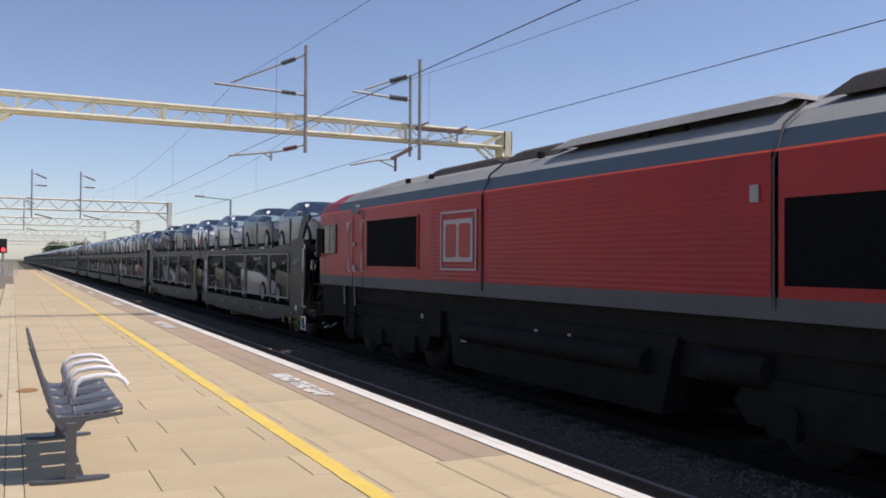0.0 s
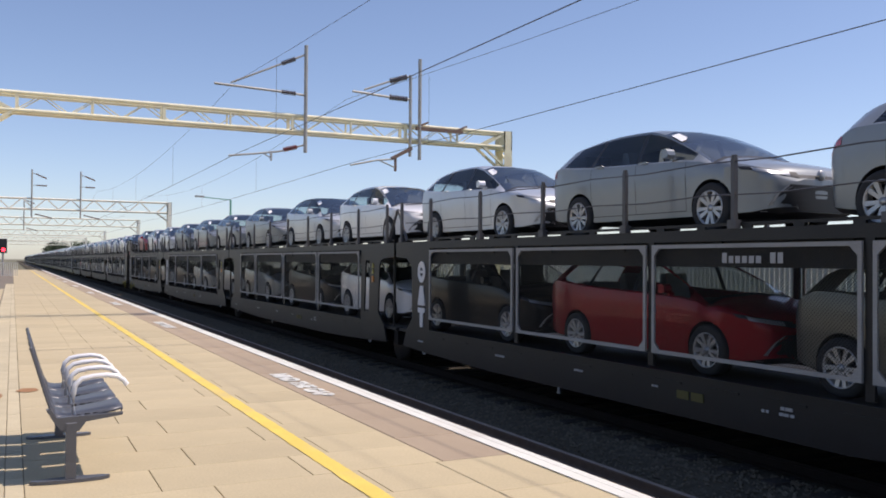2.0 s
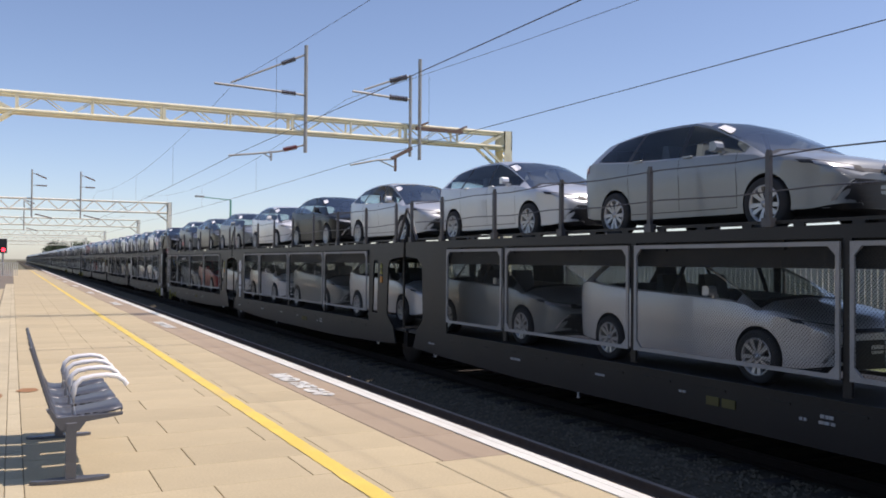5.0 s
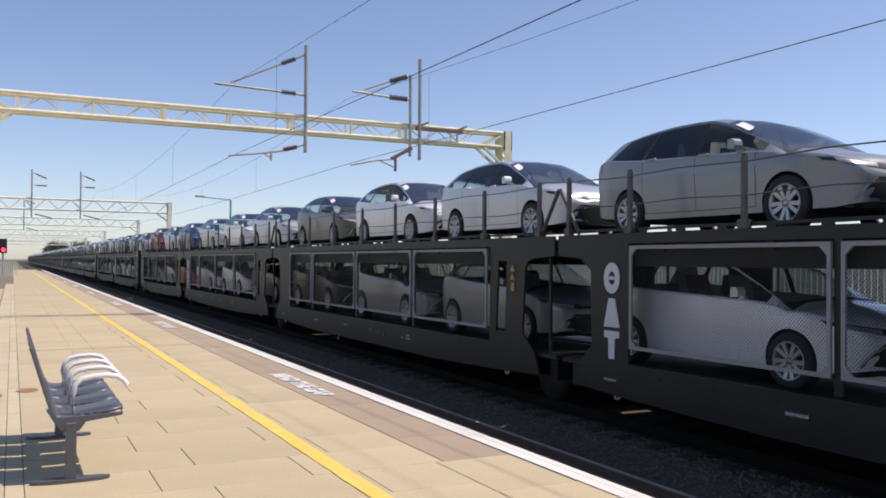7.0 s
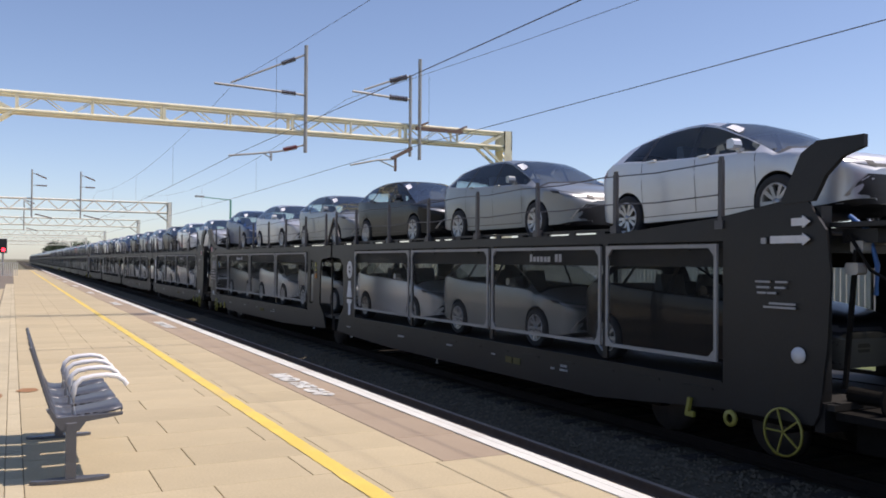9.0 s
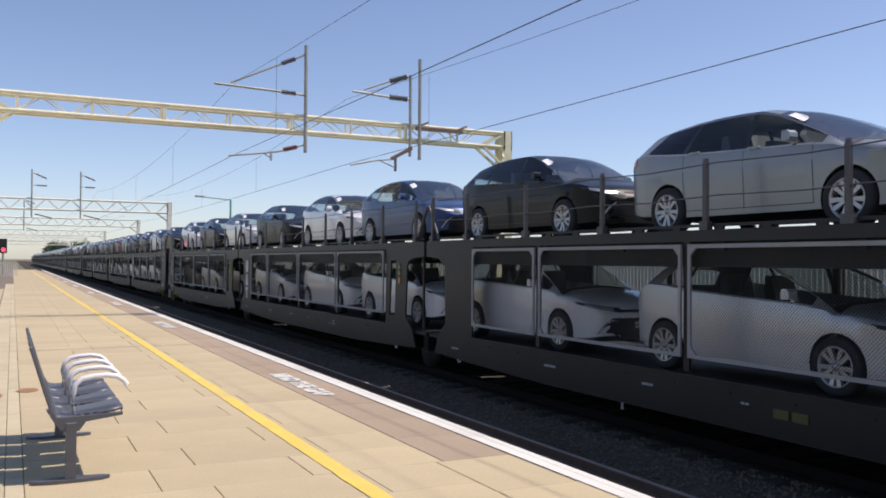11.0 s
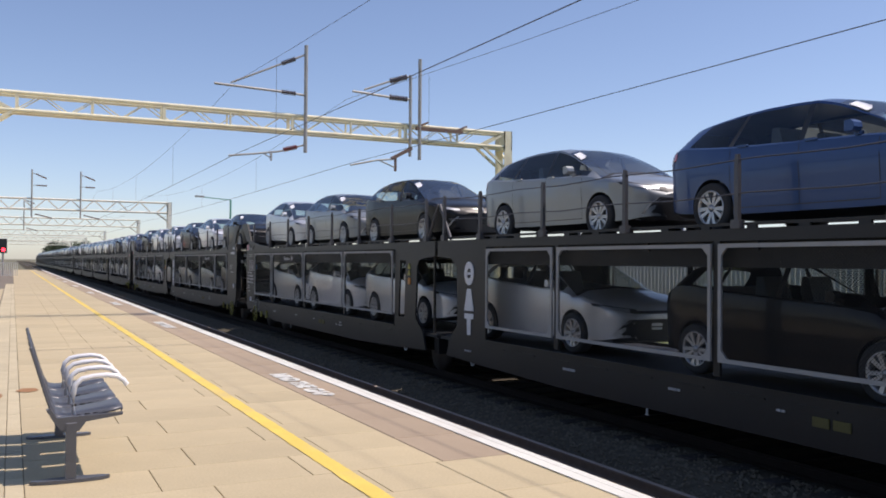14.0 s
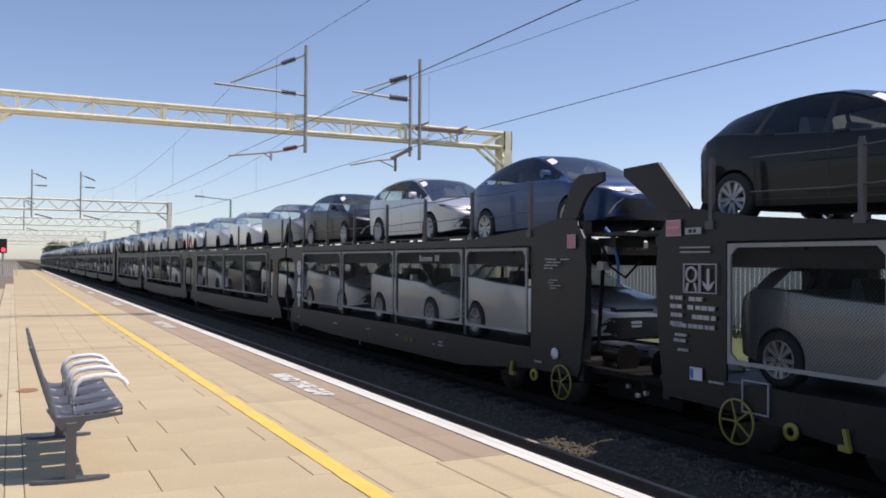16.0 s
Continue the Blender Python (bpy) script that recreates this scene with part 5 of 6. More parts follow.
        for c0, c1 in zip(cuts, cuts[1:]):
            fr = Shape()
            w, t = 0.046, 0.03
            p, q = c0 + 0.06, c1 - 0.06
            x0f, x1f = sorted((xo, xo + side * t))
            fr.box(x0f, x1f, p, q, 1.27, 1.27 + w).box(x0f, x1f, p, q, 2.63 - w, 2.63).box(x0f, x1f, p, p + w, 1.27 + w, 2.63 - w).box(x0f, x1f, q - w, q, 1.27 + w, 2.63 - w)
            for yy, zz, sy, sz in ((p + w, 1.27 + w, 1, 1), (q - w, 1.27 + w, -1, 1), (p + w, 2.63 - w, 1, -1), (q - w, 2.63 - w, -1, -1)):
                fr.plate([(yy, zz), (yy + sy * 0.09, zz), (yy, zz + sz * 0.09)], x0f, x1f)
            frame_ob = part("panel_frame", fr, M_FRAME, root, "grey steel panel frame")
            xm = xo + side * 0.012
            sheet = Shape().add([(xm, p + 0.03, 1.30), (xm, q - 0.03, 1.30), (xm, q - 0.03, 2.60), (xm, p + 0.03, 2.60)], [(0, 1, 2, 3)]).mesh("mesh_sheet", M_MESH)
            part("mesh_sheet", sheet, None, frame_ob, "perforated dark steel sheet")
        # posts and cables along the upper deck
        xp = side * (SIDE - 0.02)
        ya, yb = (2.3 if front_end else 0.5), (L - 2.3 if rear_end else L - 0.5)
        spots = ([] if front_end else [0.5]) + [2.25, 4.2, 6.15, 8.1, 10.1, 12.1, 14.1] + ([] if rear_end else [15.5])
        if not full or side > 0:
            spots = spots[::3]
        for y in spots:
            part("rail_post", Shape().box(xp - 0.026, xp + 0.026, y - 0.029, y + 0.029, 2.80, 3.60).box(xp - 0.018, xp + 0.018, y - 0.026, y + 0.026, 3.60, 3.64).box(xp - 0.045, xp + 0.045, y - 0.065, y + 0.065, 2.80, 2.90), M_POST, root)
        if not full:
            continue
        for z in (3.58, 3.2) if side < 0 else (3.58,):
            part("cable", Shape().tube([(xp, ya + (yb - ya) * k / 12, z - 0.03 * abs(math.sin(math.pi * k / 2))) for k in range(13)], 0.009, 5), M_WIRE, root)
    for end, base, d in ((front_end, 0.0, 1), (rear_end, L, -1)):
        m = lambda pts: [(base + d * y, z) for y, z in pts]
        if end:
            # added plates among the coupling clutter keep sun off the ballast below
            ylo, yhi = sorted((base + d * 0.03, base + d * 0.78))
            part("bridge_plate", Shape().box(-1.2, 1.2, ylo, yhi, 0.84, 0.92).box(-0.9, 0.9, ylo + 0.01, yhi - 0.01, 0.50, 0.86), M_UNDER, root, "black plates added in the coupling gap to block the sun")
            for side in (-1, 1):
                x0a, x1a = sorted((side * 1.33, side * 1.27))
                part("ramp_arm", Shape().plate(m([(1.40, 3.03), (0.80, 3.05), (0.55, 3.27), (0.10, 3.56), (0.10, 3.66), (0.78, 3.68)] if d < 0 else [(1.38, 3.03), (0.95, 3.05), (0.80, 3.30), (0.60, 3.47), (0.36, 3.54), (0.36, 3.66), (0.90, 3.66), (1.10, 3.55)]), x0a, x1a), M_WAGON, root, "raised black ramp arm")
                xs = sorted((side * 1.325, side * 1.345))
                if side < 0 and full:
                    wh = Shape().lathe([(-0.011, 0.238), (0.011, 0.238), (0.011, 0.258), (-0.011, 0.258), (-0.011, 0.238)], "x", sides=28)
                    for k in range(5):
                        a = 2 * math.pi * k / 5
                        wh.bar((0, 0, 0), (0, 0.24 * math.cos(a), 0.24 * math.sin(a)), 0.016)
                    wy = 1.30 if d > 0 else 2.15
                    hw = part("handbrake_wheel", wh, M_YELLOWPART, root, "yellow spoked handbrake wheel")
                    hw.location = (-1.36, base + d * wy, 0.64)
                    part("wheel_spindle", Shape().tube([(-1.36, base + d * wy, 0.64), (-0.9, base + d * wy, 0.64)], 0.022), M_UNDER, root)
                    part("brake_lever", Shape().bar((-1.35, base + d * (wy + 1.4), 0.80), (-1.35, base + d * (wy + 1.44), 0.62), 0.045).box(-1.37, -1.33, base + d * (wy + 1.4) - 0.07, base + d * (wy + 1.4) + 0.07, 0.58, 0.64), M_YELLOWPART, root, "yellow brake lever")
                    pull = part("pull_ring", Shape().lathe([(-0.018, 0.05), (0.018, 0.05), (0.018, 0.095), (-0.018, 0.095), (-0.018, 0.05)], "x", sides=16), M_YELLOWPART, root, "yellow brake pull ring")
                    pull.location = (-1.35, base + d * (wy + 0.75), 0.66)
                    end_marks(root, base, d, xs[0], arrows, pole)
                    if d > 0:
                        disc = part("round_plate", Shape().lathe([(0.0, 0.0), (0.0, 0.085), (0.02, 0.085)], "x", sides=18), M_MARK, root, "white round plate")
                        disc.location = (xs[0] - 0.004, base + (1.12 if arrows else 1.50), 1.46 if arrows else 1.04)
                # buffer
                b = Shape().lathe([(0, 0.0), (0, 0.20), (0.03, 0.20), (0.05, 0.07), (0.5, 0.09), (0.5, 0.0)], "x", sides=16, smooth=False)
                bf = part("buffer", b, M_UNDER, root)
                bf.matrix_local = pose(side * 0.87, base + d * 0.35, 1.06, 0, 0, 90 * d)
            part("end_frame", Shape().box(-1.28, 1.28, base + d * 0.9 - 0.06, base + d * 0.9 + 0.06, 0.70, 1.0).box(-1.28, -1.12, base + d * 0.95 - 0.06, base + d * 0.95 + 0.06, 1.0, 3.0).box(1.12, 1.28, base + d * 0.95 - 0.06, base + d * 0.95 + 0.06, 1.0, 3.0)
                 .box(-1.28, 1.28, base + d * 0.95 - 0.05, base + d * 0.95 + 0.05, 2.52, 2.70).box(-1.05, -0.55, base + d * 0.62 - 0.2, base + d * 0.62 + 0.2, 2.62, 2.76).box(0.55, 1.05, base + d * 0.62 - 0.2, base + d * 0.62 + 0.2, 2.62, 2.76), M_WAGON, root)
            for fx in (-1.15, 0.45):
                part("loading_flap", Shape().box(fx, fx + 0.7, min(base + d * 0.15, base + d * 0.9), max(base + d * 0.15, base + d * 0.9), 2.78, 2.83), M_DECK, root)
            for k, (hx, hz) in enumerate(((-0.62, 2.66), (-0.3, 2.60), (0.4, 2.66))):
                part("end_fitting", Shape().box(hx - 0.06, hx + 0.06, base + d * 0.78 - 0.07, base + d * 0.78 + 0.07, hz, hz + 0.13, 0.02), M_GALV, root)
            part("draw_hook", Shape().plate(m([(0.9, 0.98), (0.3, 0.98), (0.15, 1.06), (0.2, 1.14), (0.32, 1.10), (0.9, 1.12)]), -0.06, 0.06), M_GALV, root)
            part("air_hose", Shape().tube([(-0.9, base + d * 0.85, 2.9), (-0.95, base + d * 0.6, 2.75), (-0.95, base + d * 0.5, 2.4), (-0.9, base + d * 0.55, 2.1)], 0.025), M_HOSE, root, "blue hose")
            # two-axle running gear near the end
            for yy in (1.9, 3.7):
                axle = part("wheelset", Shape().lathe([(-0.80, 0.0), (-0.80, 0.36), (-0.70, 0.37), (-0.66, 0.39), (-0.66, 0.0)], "x", sides=20).lathe([(0.80, 0.0), (0.80, 0.36), (0.70, 0.37), (0.66, 0.39), (0.66, 0.0)], "x", sides=20).tube([(-0.7, 0, 0), (0.7, 0, 0)], 0.08), M_WHEELSTEEL, root)
                axle.location = (0, base + d * yy, 0.56)
        else:
            cf = Shape().box(-1.15, 1.15, base + d * 0.3 - 0.1, base + d * 0.3 + 0.1, 0.6, 0.9)
            part("coupling_frame", cf, M_WAGON, root)
            if d > 0:
                for px in (-1.18, 1.14):
                    part("joint_post", Shape().box(px, px + 0.04, 0.36, 0.40, 0.9, 2.6), M_WAGON, root)
            ring = part("tie_ring", Shape().lathe([(-0.012, 0.045), (0.012, 0.045), (0.012, 0.062), (-0.012, 0.062), (-0.012, 0.045)], "x", sides=14), M_MARK, root)
            ring.location = (-1.30, base + d * 1.45, 0.62)
            part("link_tube", Shape().tube([(-1.26, base + d * 0.02, 3.5), (-1.26, base + d * 0.5, 2.82)], 0.03), M_POST, root)
            if d > 0:
                axle = part("wheelset", Shape().lathe([(-0.80, 0.0), (-0.80, 0.36), (-0.70, 0.37), (-0.66, 0.39), (-0.66, 0.0)], "x", sides=20).lathe([(0.80, 0.0), (0.80, 0.36), (0.70, 0.37), (0.66, 0.39), (0.66, 0.0)], "x", sides=20).tube([(-0.7, 0, 0), (0.7, 0, 0)], 0.08), M_WHEELSTEEL, root)
                axle.location = (0, 0.9, 0.56)
                part("warning_plate", Shape().box(-1.34, -1.322, 1.18, 1.29, 1.93, 2.07, 0.025), M_ORANGE, root, "orange warning plate")
                for k in range(2):
                    part("warning_triangle", Shape().plate([(1.17, 2.12 + 0.13 * k), (1.31, 2.12 + 0.13 * k), (1.24, 2.23 + 0.13 * k)], -1.34, -1.322), M_YELLOWPART, root, "yellow warning triangle")
            else:
                text_row(root, -1.33, 14.35, 14.62, 0.80, 0.03, 4)
    # white painted emblem, three plain blocks down the rear post
    if lettered:
        yc = L - 1.36
        for k, (zt, zl) in enumerate(((2.40, 1.99), (1.92, 1.53), (1.48, 1.10))):
            zc = (zt + zl) / 2
            if k == 0:
                b = Shape()
                n = 28
                vs = [(x, yc + r * 0.82 * math.cos(a), zc + r * math.sin(a)) for x in (-1.336, -1.322) for r in (0.092, 0.21) for a in (2 * math.pi * q / n for q in range(n))]
                b.add(vs, [f for q in range(n) for e in ((q + 1) % n,) for f in ((q, e, n + e, n + q), (n + q, n + e, 3 * n + e, 3 * n + q), (2 * n + q, 3 * n + q, 3 * n + e, 2 * n + e), (q, 2 * n + q, 2 * n + e, e))])
                b.box(-1.336, -1.322, yc - 0.06, yc + 0.06, zc - 0.025, zc + 0.025)
            elif k == 1:
                b = Shape().plate([(yc - 0.17, zl), (yc + 0.17, zl), (yc + 0.065, zt), (yc - 0.065, zt)], -1.336, -1.322)
            else:
                b = Shape().plate([(yc - 0.06, zl), (yc + 0.06, zl), (yc + 0.07, zt - 0.10), (yc + 0.16, zt - 0.09), (yc + 0.16, zt), (yc - 0.16, zt), (yc - 0.16, zt - 0.09), (yc - 0.07, zt - 0.10)], -1.336, -1.322)
            part("emblem_block", b, M_MARK, root, "white painted emblem block")
    # small stencils along the sill
    if not full:
        return root
    stencil = Shape()
    for y, w, z, h, n in ((5.3, 0.16, 0.86, 0.035, 3), (5.28, 0.2, 0.80, 0.03, 3), (5.62, 0.1, 0.80, 0.03, 2), (9.0, 0.22, 0.84, 0.03, 4), (11.2, 0.3, 0.82, 0.035, 5), (7.4, 0.12, 0.84, 0.025, 2)):
        bars(stencil, -1.33, y, y + w, z, h, n)
    tagged(part("stencil", stencil, M_MARKGREY, root, "small pale stencilling on the sill"), kind="stuff")
    for y in (6.6, 6.85):
        part("yellow_notice", Shape().box(-1.336, -1.322, y, y + 0.2, 0.76, 0.86), M_OCHRE, root, "faded yellow notice plate")
    part("tie_eye", Shape().box(-1.345, -1.322, 9.588, 9.612, 0.47, 0.545).box(-1.345, -1.322, 9.57, 9.63, 0.46, 0.475), M_GALV, root)
    # maker's emblem on the sheet of the end sections, plain blocks
    if front_end or rear_end:
        y = (cuts[-3] if rear_end else cuts[1]) + 1.0
        emblem = Shape()
        for k in range(9):
            if k != 2:
                hgt = 0.115 if k in (0, 1, 8) else 0.08
                emblem.box(-1.366, -1.36, y + 0.10 * k, y + 0.10 * k + 0.068, 2.41, 2.41 + hgt)
        tagged(part("emblem", emblem, M_MARKGREY, root, "grey lettering blocks on the sheet"), kind="stuff")
    return root


# ---- locomotive ----
LOCO_REAR = 21.75


def build_loco():
    """Diesel locomotive; local y = 0 at its rear end, its length towards negative y."""
    root = thing("diesel_locomotive", "red freight diesel locomotive with grey roof and dark underframe", "locomotive")
    LEN = 20.8
    st = [-0.48, -0.36, -0.1, 0.4, 0.9, 1.5, 2.1, 3.1, 6.0, 8.6, 12.0, 15.0, 15.2, 18.0, 18.8, 19.6, 20.3, 20.68, 20.8]

    def section(r):
        e = min(r + 0.48, LEN - r)
        w = float(np.interp(e, [0, 0.12, 0.4, 1.2], [1.22, 1.27, 1.30, 1.32]))
        zt = float(np.interp(e, [0, 0.12, 0.4, 0.9, 1.4, 2.0, 2.6], [3.84, 3.95, 4.08, 4.25, 4.35, 4.40, 4.42]))
        zc = min(3.61, zt - 0.18)
        return [(w, 1.80), (w, 2.04), (w, zc), (w - 0.02, zc + 0.03), (w - 0.16, min(zc + 0.26, zt - 0.08)), (w - 0.5, min(zc + 0.50, zt - 0.03)), (0.0, zt)]

    def strip(i0, i1, r0, r1, sides=(-1, 1)):
        s = Shape()
        rs = sorted({r0, r1} | {r for r in st if r0 < r < r1})
        for sd in sides:
            vs = [(sd * x, -r, z) for r in rs for x, z in section(r)[i0:i1 + 1]]
            k = i1 - i0 + 1
            s.add(vs, [(a * k + b, a * k + b + 1, (a + 1) * k + b + 1, (a + 1) * k + b) for a in range(len(rs) - 1) for b in range(k - 1)], False)
        return s

    part("solebar_band", strip(0, 1, -0.48, LEN), M_LOCOGREY, root, "grey lower band")
    part("side_panel", strip(1, 2, -0.48, 6.6), M_LOCORED, root, "plain red cab side")
    part("side_panel", strip(1, 2, 15.1, LEN), M_LOCORED, root, "plain red cab side")
    rib = Shape()
    for sd in (-1, 1):
        vs, zs = [], [2.04 + 0.03925 * k for k in range(41)]
        for r in (6.6, 15.0):
            vs += [(sd * (1.32 if k % 2 else 1.315), -r, z) for k, z in enumerate(zs)]
        rib.add(vs, [(k, k + 1, 41 + k + 1, 41 + k) for k in range(40)])
    part("ribbed_side", rib, M_LOCORED, root, "horizontally ribbed red bodyside")
    part("waist_line", strip(2, 3, -0.48, LEN), M_LOCOLINE, root, "thin orange line")
    part("cantrail", strip(3, 4, 1.0, LEN - 1.3), M_LOCOCANT, root, "dark blue-grey cantrail")
    part("cab_roof", strip(3, 6, -0.48, 1.0), M_LOCORED, root)
    part("cab_roof", strip(3, 6, LEN - 1.3, LEN), M_LOCORED, root)
    part("roof", strip(4, 6, 1.0, LEN - 1.3), M_LOCOROOF, root, "weathered grey roof")
    for r in (-0.48, LEN):
        ring = section(r)
        poly = [(x, -r, z) for x, z in ring] + [(-x, -r, z) for x, z in ring[-2::-1]]
        part("cab_end", Shape().add(poly, [tuple(range(len(poly)))]), M_LOCORED, root)
    # roof details
    for r0, r1, zt, w, mat in ((4.6, 7.8, 4.42, 0.42, M_ROOFDARK), (8.1, 9.9, 4.43, 0.48, M_ROOFDARK), (10.1, 14.8, 4.42, 0.7, M_LOCOROOF), (15.2, 18.6, 4.48, 0.6, M_ROOFDARK)):
        ring = [(-w * 1.3, 4.20), (-w * 1.05, zt - 0.07), (-w * 0.7, zt), (w * 0.7, zt), (w * 1.05, zt - 0.07), (w * 1.3, 4.20)]
        ends = [(r0, 1.0), (r0 + 0.3, 1.0), (r1 - 0.3, 1.0), (r1, 1.0)]
        vs = [(x * 1.0, -r, z if 0 < i < 3 else min(z, 4.28)) for i, (r, _) in enumerate(ends) for x, z in ring]
        part("roof_hatch", Shape().add(vs, [(i * 6 + k, i * 6 + k + 1, (i + 1) * 6 + k + 1, (i + 1) * 6 + k) for i in range(3) for k in range(5)]), mat, root)
    for r in (4.2, 5.4, 9.6, 12.3, 13.0):
        part("roof_lug", Shape().box(-0.80, -0.72, -r - 0.06, -r + 0.06, 4.14, 4.24), M_LOCOUNDER, root)
    for r0, r1, z0, z1 in ((3.2, 5.95, 2.29, 3.32), (15.2, 18.2, 2.17, 3.10)):
        for sd in (-1, 1):
            x0, x1 = sorted((sd * 1.312, sd * 1.334))
            g = Shape().box(x0, x1, -r1, -r0, z0, z1)
            gr = part("radiator_grille", g, M_GRILLE, root, "black mesh grille")
            f = Shape()
            x0, x1 = sorted((sd * 1.326, sd * 1.345))
            f.box(x0, x1, -r1 - 0.04, -r1, z0 - 0.04, z1 + 0.04).box(x0, x1, -r0, -r0 + 0.04, z0 - 0.04, z1 + 0.04).box(x0, x1, -r1, -r0, z1, z1 + 0.04).box(x0, x1, -r1, -r0, z0 - 0.04, z0)
            part("grille_frame", f, M_LOCORED, gr)
    for sd in (-1,):
        x0, x1 = -1.345, -1.325
        # square emblem: white outline, white field, plain red bars
        e = Shape()
        e.box(x0, x1, -8.42, -7.02, 3.30, 3.335).box(x0, x1, -8.42, -7.02, 2.245, 2.28).box(x0, x1, -8.42, -8.385, 2.28, 3.30).box(x0, x1, -7.055, -7.02, 2.28, 3.30)
        part("emblem_outline", e, M_EMBLEM, root, "thin white square outline")
        field = part("emblem_field", Shape().box(x0, x1, -8.30, -7.14, 2.40, 3.18), M_EMBLEM, root, "white emblem field with red blocks")
        b = Shape()
        for y in (-8.22, -7.68):
            b.box(x0 - 0.006, x1, y, y + 0.44, 2.48, 3.10, 0.05)
        part("emblem_block", b, M_LOCORED, field)
        # cab window, door, handrails
        f = Shape().box(x0, x1, -1.08, 0.05, 2.59, 2.61).box(x0, x1, -1.08, 0.05, 3.31, 3.33).box(x0, x1, 0.02, 0.05, 2.6, 3.31).box(x0, x1, -1.08, -1.06, 2.6, 3.31).box(x0, x1, -0.60, -0.57, 2.6, 3.31)
        wf = part("cab_window_frame", f, M_TRIM, root)
        part("cab_window", Shape().box(x0 + 0.008, x1 - 0.002, -1.07, 0.03, 2.6, 3.31), M_CABGLASS, wf, "tinted sliding cab window")
        part("cab_mirror", Shape().box(x0 - 0.1, x1, 0.12, 0.18, 2.5, 3.25, 0.015), M_TRIM, root, "dark folded cab mirror")
        d = Shape()
        for y in (-2.25, -2.92):
            d.box(x0 + 0.012, x1, y - 0.006, y + 0.006, 1.82, 3.50)
        d.box(x0 + 0.012, x1, -2.92, -2.25, 3.52, 3.55)
        part("door_gap", d, M_TRIM, root)
        for y in (-2.13, -3.02):
            part("handrail", Shape().tube([(-1.33, y, 2.15), (-1.40, y, 2.18), (-1.40, y, 3.32), (-1.33, y, 3.35)], 0.02), M_MARK, root, "bare metal handrail")
        part("horn_cover", Shape().plate([(-2.62, 3.52), (-2.25, 3.52), (-2.29, 3.68), (-2.38, 3.74), (-2.49, 3.74), (-2.58, 3.68)], -1.37, -1.1), M_LOCOCANT, root)
        for z in (2.2, 2.75):
            part("door_hinge", Shape().box(-1.37, -1.33, -2.46, -2.34, z, z + 0.1), M_GALV, root)
        part("label_plate", Shape().box(x0, x1, -2.02, -1.89, 3.15, 3.33), M_MARK, root)
        part("label_plate", Shape().box(x0, x1, -14.84, -14.72, 3.08, 3.27), M_MARKGREY, root)
        part("label_plate", Shape().box(x0, x1, -2.5, -2.3, 2.14, 2.24), M_MARKGREY, root)
        part("pipe_run", Shape().tube([(-1.335, -8.62, 1.9), (-1.335, -8.62, 3.52), (-1.18, -8.62, 3.92), (-0.85, -8.62, 4.18)], 0.02), M_TRIM, root)
        part("pipe_run", Shape().tube([(-1.335, -15.05, 1.9), (-1.335, -15.05, 3.52), (-1.18, -15.05, 3.92), (-0.85, -15.05, 4.18)], 0.016), M_LOCOGREY, root)
        s = Shape()
        for y in (-1.9, -2.5):
            s.box(-1.36, -1.30, y - 0.02, y + 0.02, 0.75, 1.8)
        for z in (0.75, 1.1, 1.45):
            s.box(-1.38, -1.2, -2.52, -1.88, z, z + 0.03)
        part("cab_step", s, M_LOCOUNDER, root)
    part("underframe", Shape().box(-1.22, 1.22, -LEN + 0.3, 0.2, 1.45, 1.82).box(-1.15, 1.15, -LEN + 0.1, 0.4, 1.0, 1.45), M_LOCOUNDER, root)
    part("fuel_tank", Shape().plate([(-7.2, 1.5), (-7.5, 0.5), (-13.2, 0.5), (-13.5, 1.5)], -1.28, 1.28).tube([(-1.3, -8.0, 1.15), (-1.3, -13.0, 1.15)], 0.17, 12), M_LOCOUNDER, root)
    for y in (-1.85, -2.55):
        part("step_handrail", Shape().tube([(-1.37, y, 1.36), (-1.39, y, 1.78)], 0.015), M_GALV, root)
    part("sand_box", Shape().box(-1.27, -1.1, -6.9, -6.3, 0.95, 1.45, 0.03), M_LOCOUNDER, root)
    part("air_reservoir", Shape().tube([(-1.18, -14.0, 1.2), (-1.18, -14.9, 1.2)], 0.2, 12), M_LOCOUNDER, root)
    for r in (6.1, 10.3, 11.2, 14.2):
        part("stencil_plate", Shape().box(-1.292, -1.28, -r - 0.04, -r + 0.04, 1.28, 1.36), M_MARKGREY, root)
    part("tank_gauge", Shape().box(-1.30, -1.285, -8.0, -7.8, 0.95, 1.12), M_MARKGREY, root)
    for c in (-3.9, -16.9):
        bog = part("bogie", Shape().plate([(c - 2.5, 0.85), (c - 2.3, 0.62), (c + 2.3, 0.62), (c + 2.5, 0.85), (c + 2.3, 1.15), (c - 2.3, 1.15)], -1.25, -1.1).plate([(c - 2.5, 0.85), (c - 2.3, 0.62), (c + 2.3, 0.62), (c + 2.5, 0.85), (c + 2.3, 1.15), (c - 2.3, 1.15)], 1.1, 1.25).box(-1.1, 1.1, c - 0.4, c + 0.4, 0.7, 1.1), M_LOCOUNDER, root)
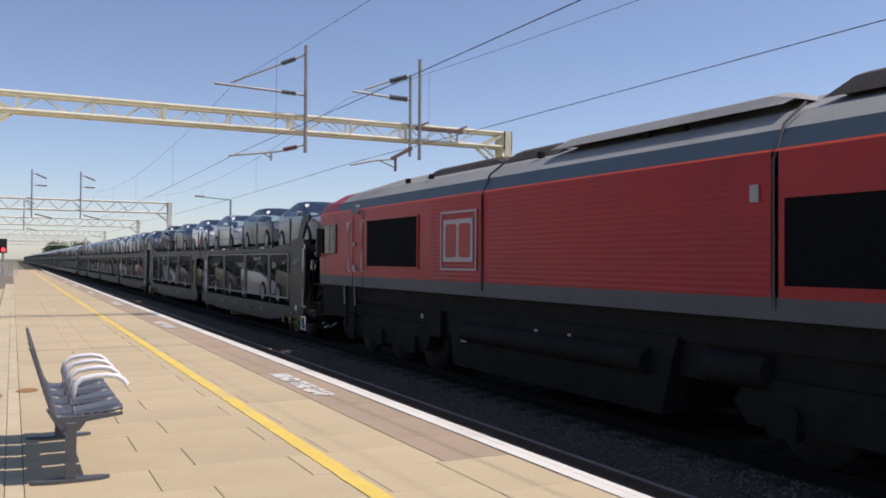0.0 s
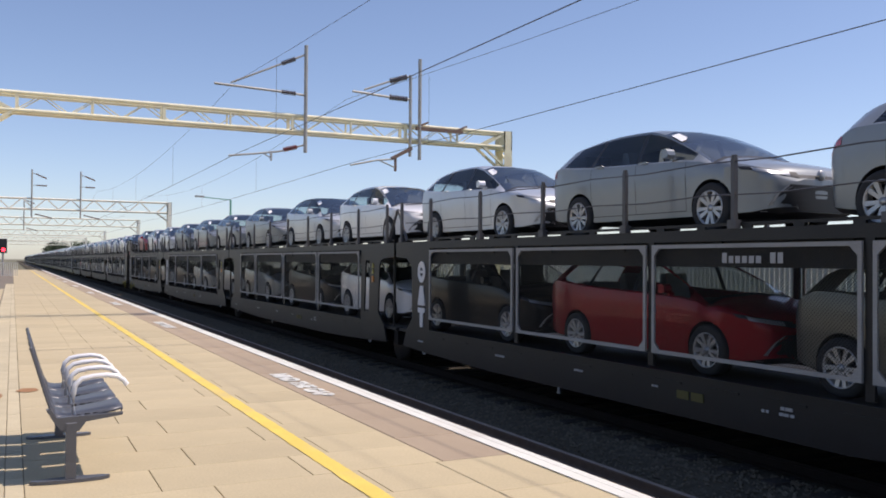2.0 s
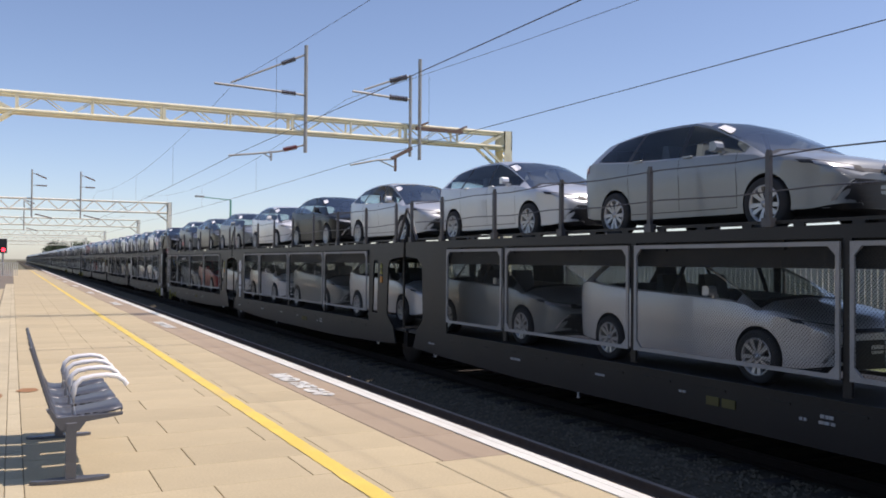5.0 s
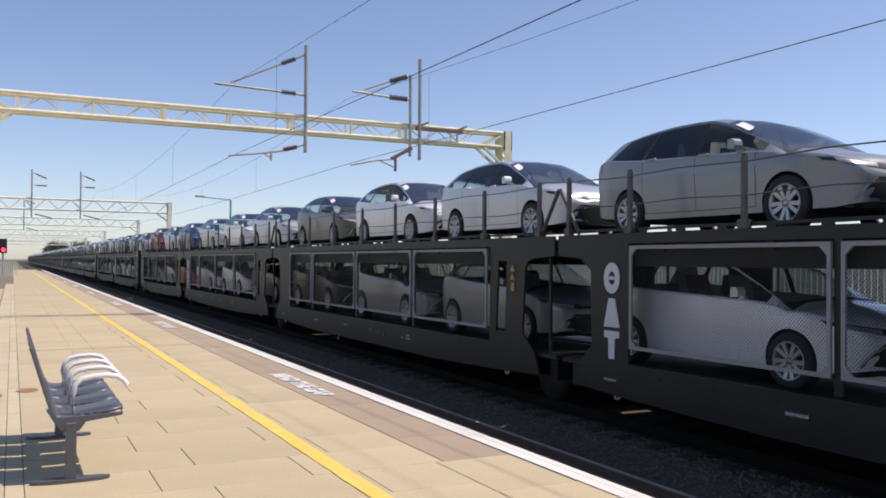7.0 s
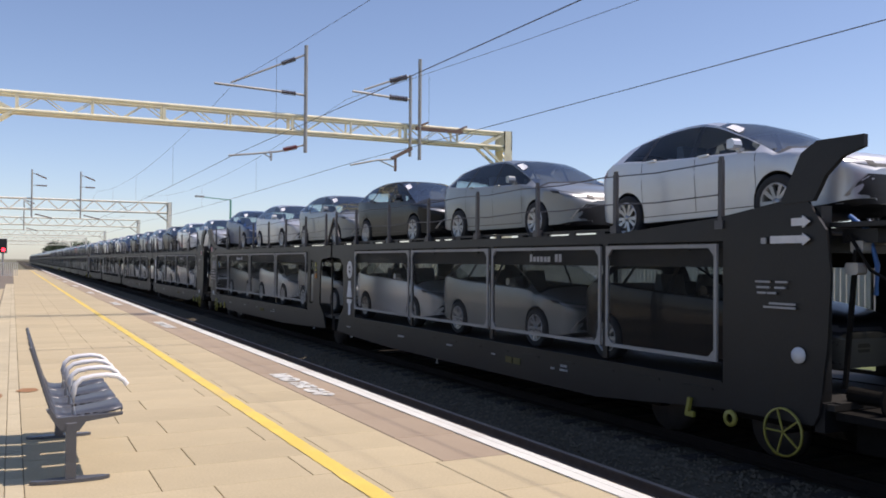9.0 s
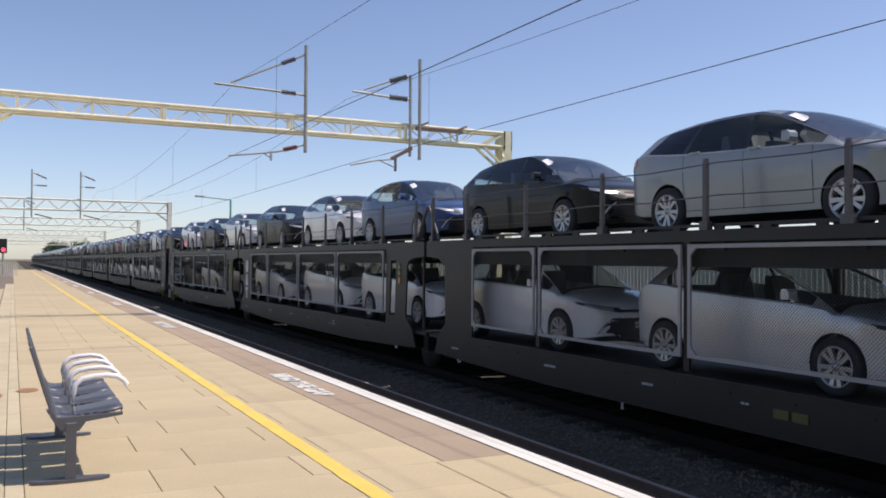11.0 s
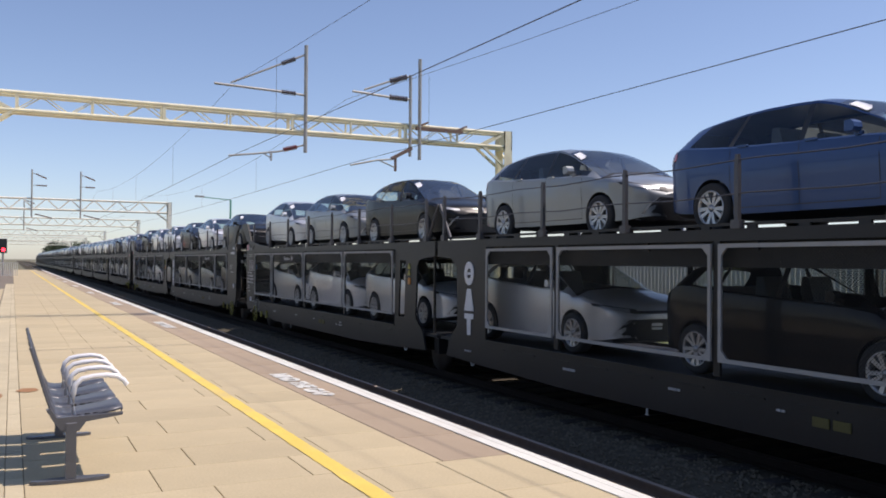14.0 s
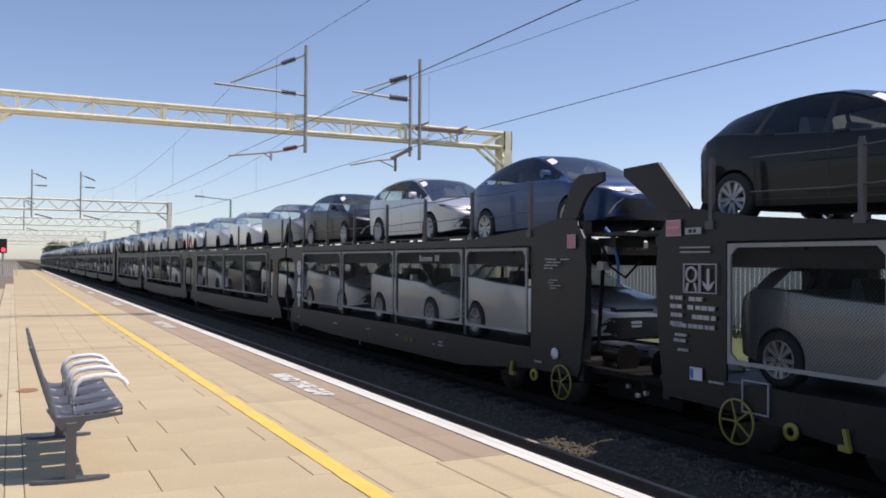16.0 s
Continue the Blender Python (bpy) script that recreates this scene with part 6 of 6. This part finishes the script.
        for k in (-1, 0, 1):
            for sd in (-1, 1):
                ax = part("wheel", Shape().lathe([(sd * 0.80, 0.0), (sd * 0.80, 0.50), (sd * 0.70, 0.52), (sd * 0.66, 0.54), (sd * 0.66, 0.0)], "x", sides=24), M_WHEELSTEEL, root)
                ax.location = (0, c + 1.75 * k, 0.70)
                xa, xb = sorted((sd * 1.2, sd * 1.33))
                part("axle_box", Shape().box(xa, xb, c + 1.75 * k - 0.2, c + 1.75 * k + 0.2, 0.55, 0.9, 0.04), M_LOCOUNDER, bog)
    for side in (-1, 1):
        bf = part("buffer", Shape().lathe([(0, 0.0), (0, 0.22), (0.03, 0.22), (0.05, 0.08), (0.55, 0.1), (0.55, 0.0)], "x", sides=16), M_LOCOUNDER, root)
        bf.matrix_local = pose(side * 0.87, 0.92, 1.2, 0, 0, -90)
    return root


# ---- the place ----
build_ground()
rail_track(5.54, 0.0, "rusty rails on grimy sleepers beside the platform")
# web and head both take the colour darkened for the train's shade
rail_track(TRAIN_X, 0.2, "rails of the freight line in dark ballast", M_RAILSHADED, M_RAILSHADED)
build_platform()
build_texts()
build_stains()
build_bench()
build_gantry(24.0, 14.1)
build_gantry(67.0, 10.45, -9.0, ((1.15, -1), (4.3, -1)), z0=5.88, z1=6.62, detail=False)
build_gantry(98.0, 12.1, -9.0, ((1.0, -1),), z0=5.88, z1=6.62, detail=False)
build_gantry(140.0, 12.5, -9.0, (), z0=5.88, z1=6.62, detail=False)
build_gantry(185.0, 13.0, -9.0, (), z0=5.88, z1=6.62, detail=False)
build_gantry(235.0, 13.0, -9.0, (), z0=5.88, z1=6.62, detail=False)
build_cantilevers()
build_wires()
build_far()
build_trees()

# ---- the train ----
FIRST = 22.55
ENDS = (0, 2, 6, 10, 14, 16, 20, 24, 26, 30, 34, 36, 40, 44)
SECTIONS = 43
NEAR = 27
UPPER = ("grey slate silver white slate black grey grey silver white silver grey grey grey slate silver silver red "
         "black white silver silver grey silver silver black white grey bronze slate black white grey silver white bronze "
         "silver white silver blue silver red silver grey black grey silver blue silver white black silver grey black "
         "blue white black white black white black silver black black grey red black blue grey black grey silver "
         "black white black white white black blue silver black grey white silver white grey silver silver black white").split()
LOWER = ("black silver black black black silver bronze red black white black grey grey grey black grey black black "
         "silver silver grey white silver grey silver grey white silver red grey grey white white grey grey black "
         "black silver silver red grey grey black grey silver grey silver grey silver white silver white silver white "
         "white white silver black grey black white silver silver white white white silver black silver silver white silver "
         "black grey grey grey silver grey silver ").split()
SHIFT = {1: -0.32, 10: -0.28, 12: 0.18, 14: 0.34, 15: 0.37, 16: 0.2, 29: -0.1, 30: -0.17, 32: -0.14, 34: -0.28, 35: -0.26, 37: -0.17, 38: -0.24, 39: 0.24, 43: 0.16, 54: 0.18, 56: 0.29, 57: 0.51, 58: 0.39, 59: 0.2, 60: 0.11, 65: -0.23, 68: -0.11, 69: 0.79, 70: 0.61, 72: 0.33, 73: 0.48, 74: 0.51, 75: 0.67, 76: 0.62, 77: 0.4}
LOWER_SHIFT = {0: 0.2, 1: 0.0, 2: -0.35, 4: -0.76, 5: -1.09, 6: 0.31, 7: -0.18, 8: -0.57, 9: -0.42, 10: -0.49, 12: -0.4, 15: -0.3, 17: -1.07, 32: -0.39, 34: -0.28, 35: -0.11, 37: -0.15, 38: 0.18, 39: -0.23, 40: -0.47, 67: -0.1, 68: 0.06}
MOVERS = []


def assemble_train():
    made = {}
    rng = random.Random(21)
    for k in range(SECTIONS):
        front, rear = k in ENDS, (k + 1) in ENDS
        start = max(e for e in ENDS if e <= k)
        kind = (front, rear, (k - start) % 2 == 0 and not rear, k < NEAR, k in (14, 24, 34), k in (0, 1, 10, 19))
        if kind not in made:
            made[kind] = build_wagon(*kind)
            wagon = made[kind]
        else:
            wagon = copy_thing(made[kind], Matrix())
        MOVERS.append((wagon, TRAIN_X, FIRST + PITCH * k, 0.0, 0.0))
    for n in range(3 * SECTIONS):
        k = n // 3
        at_front, at_rear = n % 3 == 0 and k in ENDS, n % 3 == 2 and (k + 1) in ENDS
        before_rear = n % 3 == 1 and (k + 1) in ENDS
        s = FIRST + 2.85 + 5.265 * n
        full = k < NEAR
        e0, e1 = max(e for e in ENDS if e <= k), min(e for e in ENDS if e > k)
        s += 0.35 - 1.15 * (n - 3 * e0) / (3 * (e1 - e0) - 1) + SHIFT.get(n, 0.0)
        body = "hatch" if (at_front or at_rear) else "estate"
        colour = UPPER[n] if n < len(UPPER) else rng.choice(("silver", "white", "grey", "silver", "black", "blue"))
        tilt = -1.6 if at_front else (1.6 if at_rear else 0.0)
        MOVERS.append((build_car(body, colour, False, full, n in (0, 1, 3, 10, 17)), TRAIN_X + rng.uniform(-0.03, 0.03), s + rng.uniform(-0.02, 0.02), 2.772 + (-0.02 if at_front else 0.05 if at_rear else 0.0), tilt))
        colour = LOWER[n] if n < len(LOWER) else rng.choice(("silver", "white", "grey", "silver", "silver", "black"))
        if n in (18, 30, 42):
            colour = "black"
        MOVERS.append((build_car("hatch" if at_front or at_rear or rng.random() < 0.35 else "estate", colour, True, full), TRAIN_X, s + (0.2 if at_front else 0.35) + rng.uniform(-0.1, 0.1) + LOWER_SHIFT.get(n, -1.05 if at_rear else 0.2 if at_front else -0.7 if before_rear else -0.3), 1.008, 0.0))
    MOVERS.append((build_loco(), TRAIN_X, LOCO_REAR, 0.0, 0.0))


assemble_train()
build_paving()

SPEED = 26.5


def motions():
    for mover, x, s, z, tilt in MOVERS:
        walk(mover, [(t, pose(x, s - SPEED * t, z, tilt)) for t in (0.0, 8.0, 16.0)])


motions()
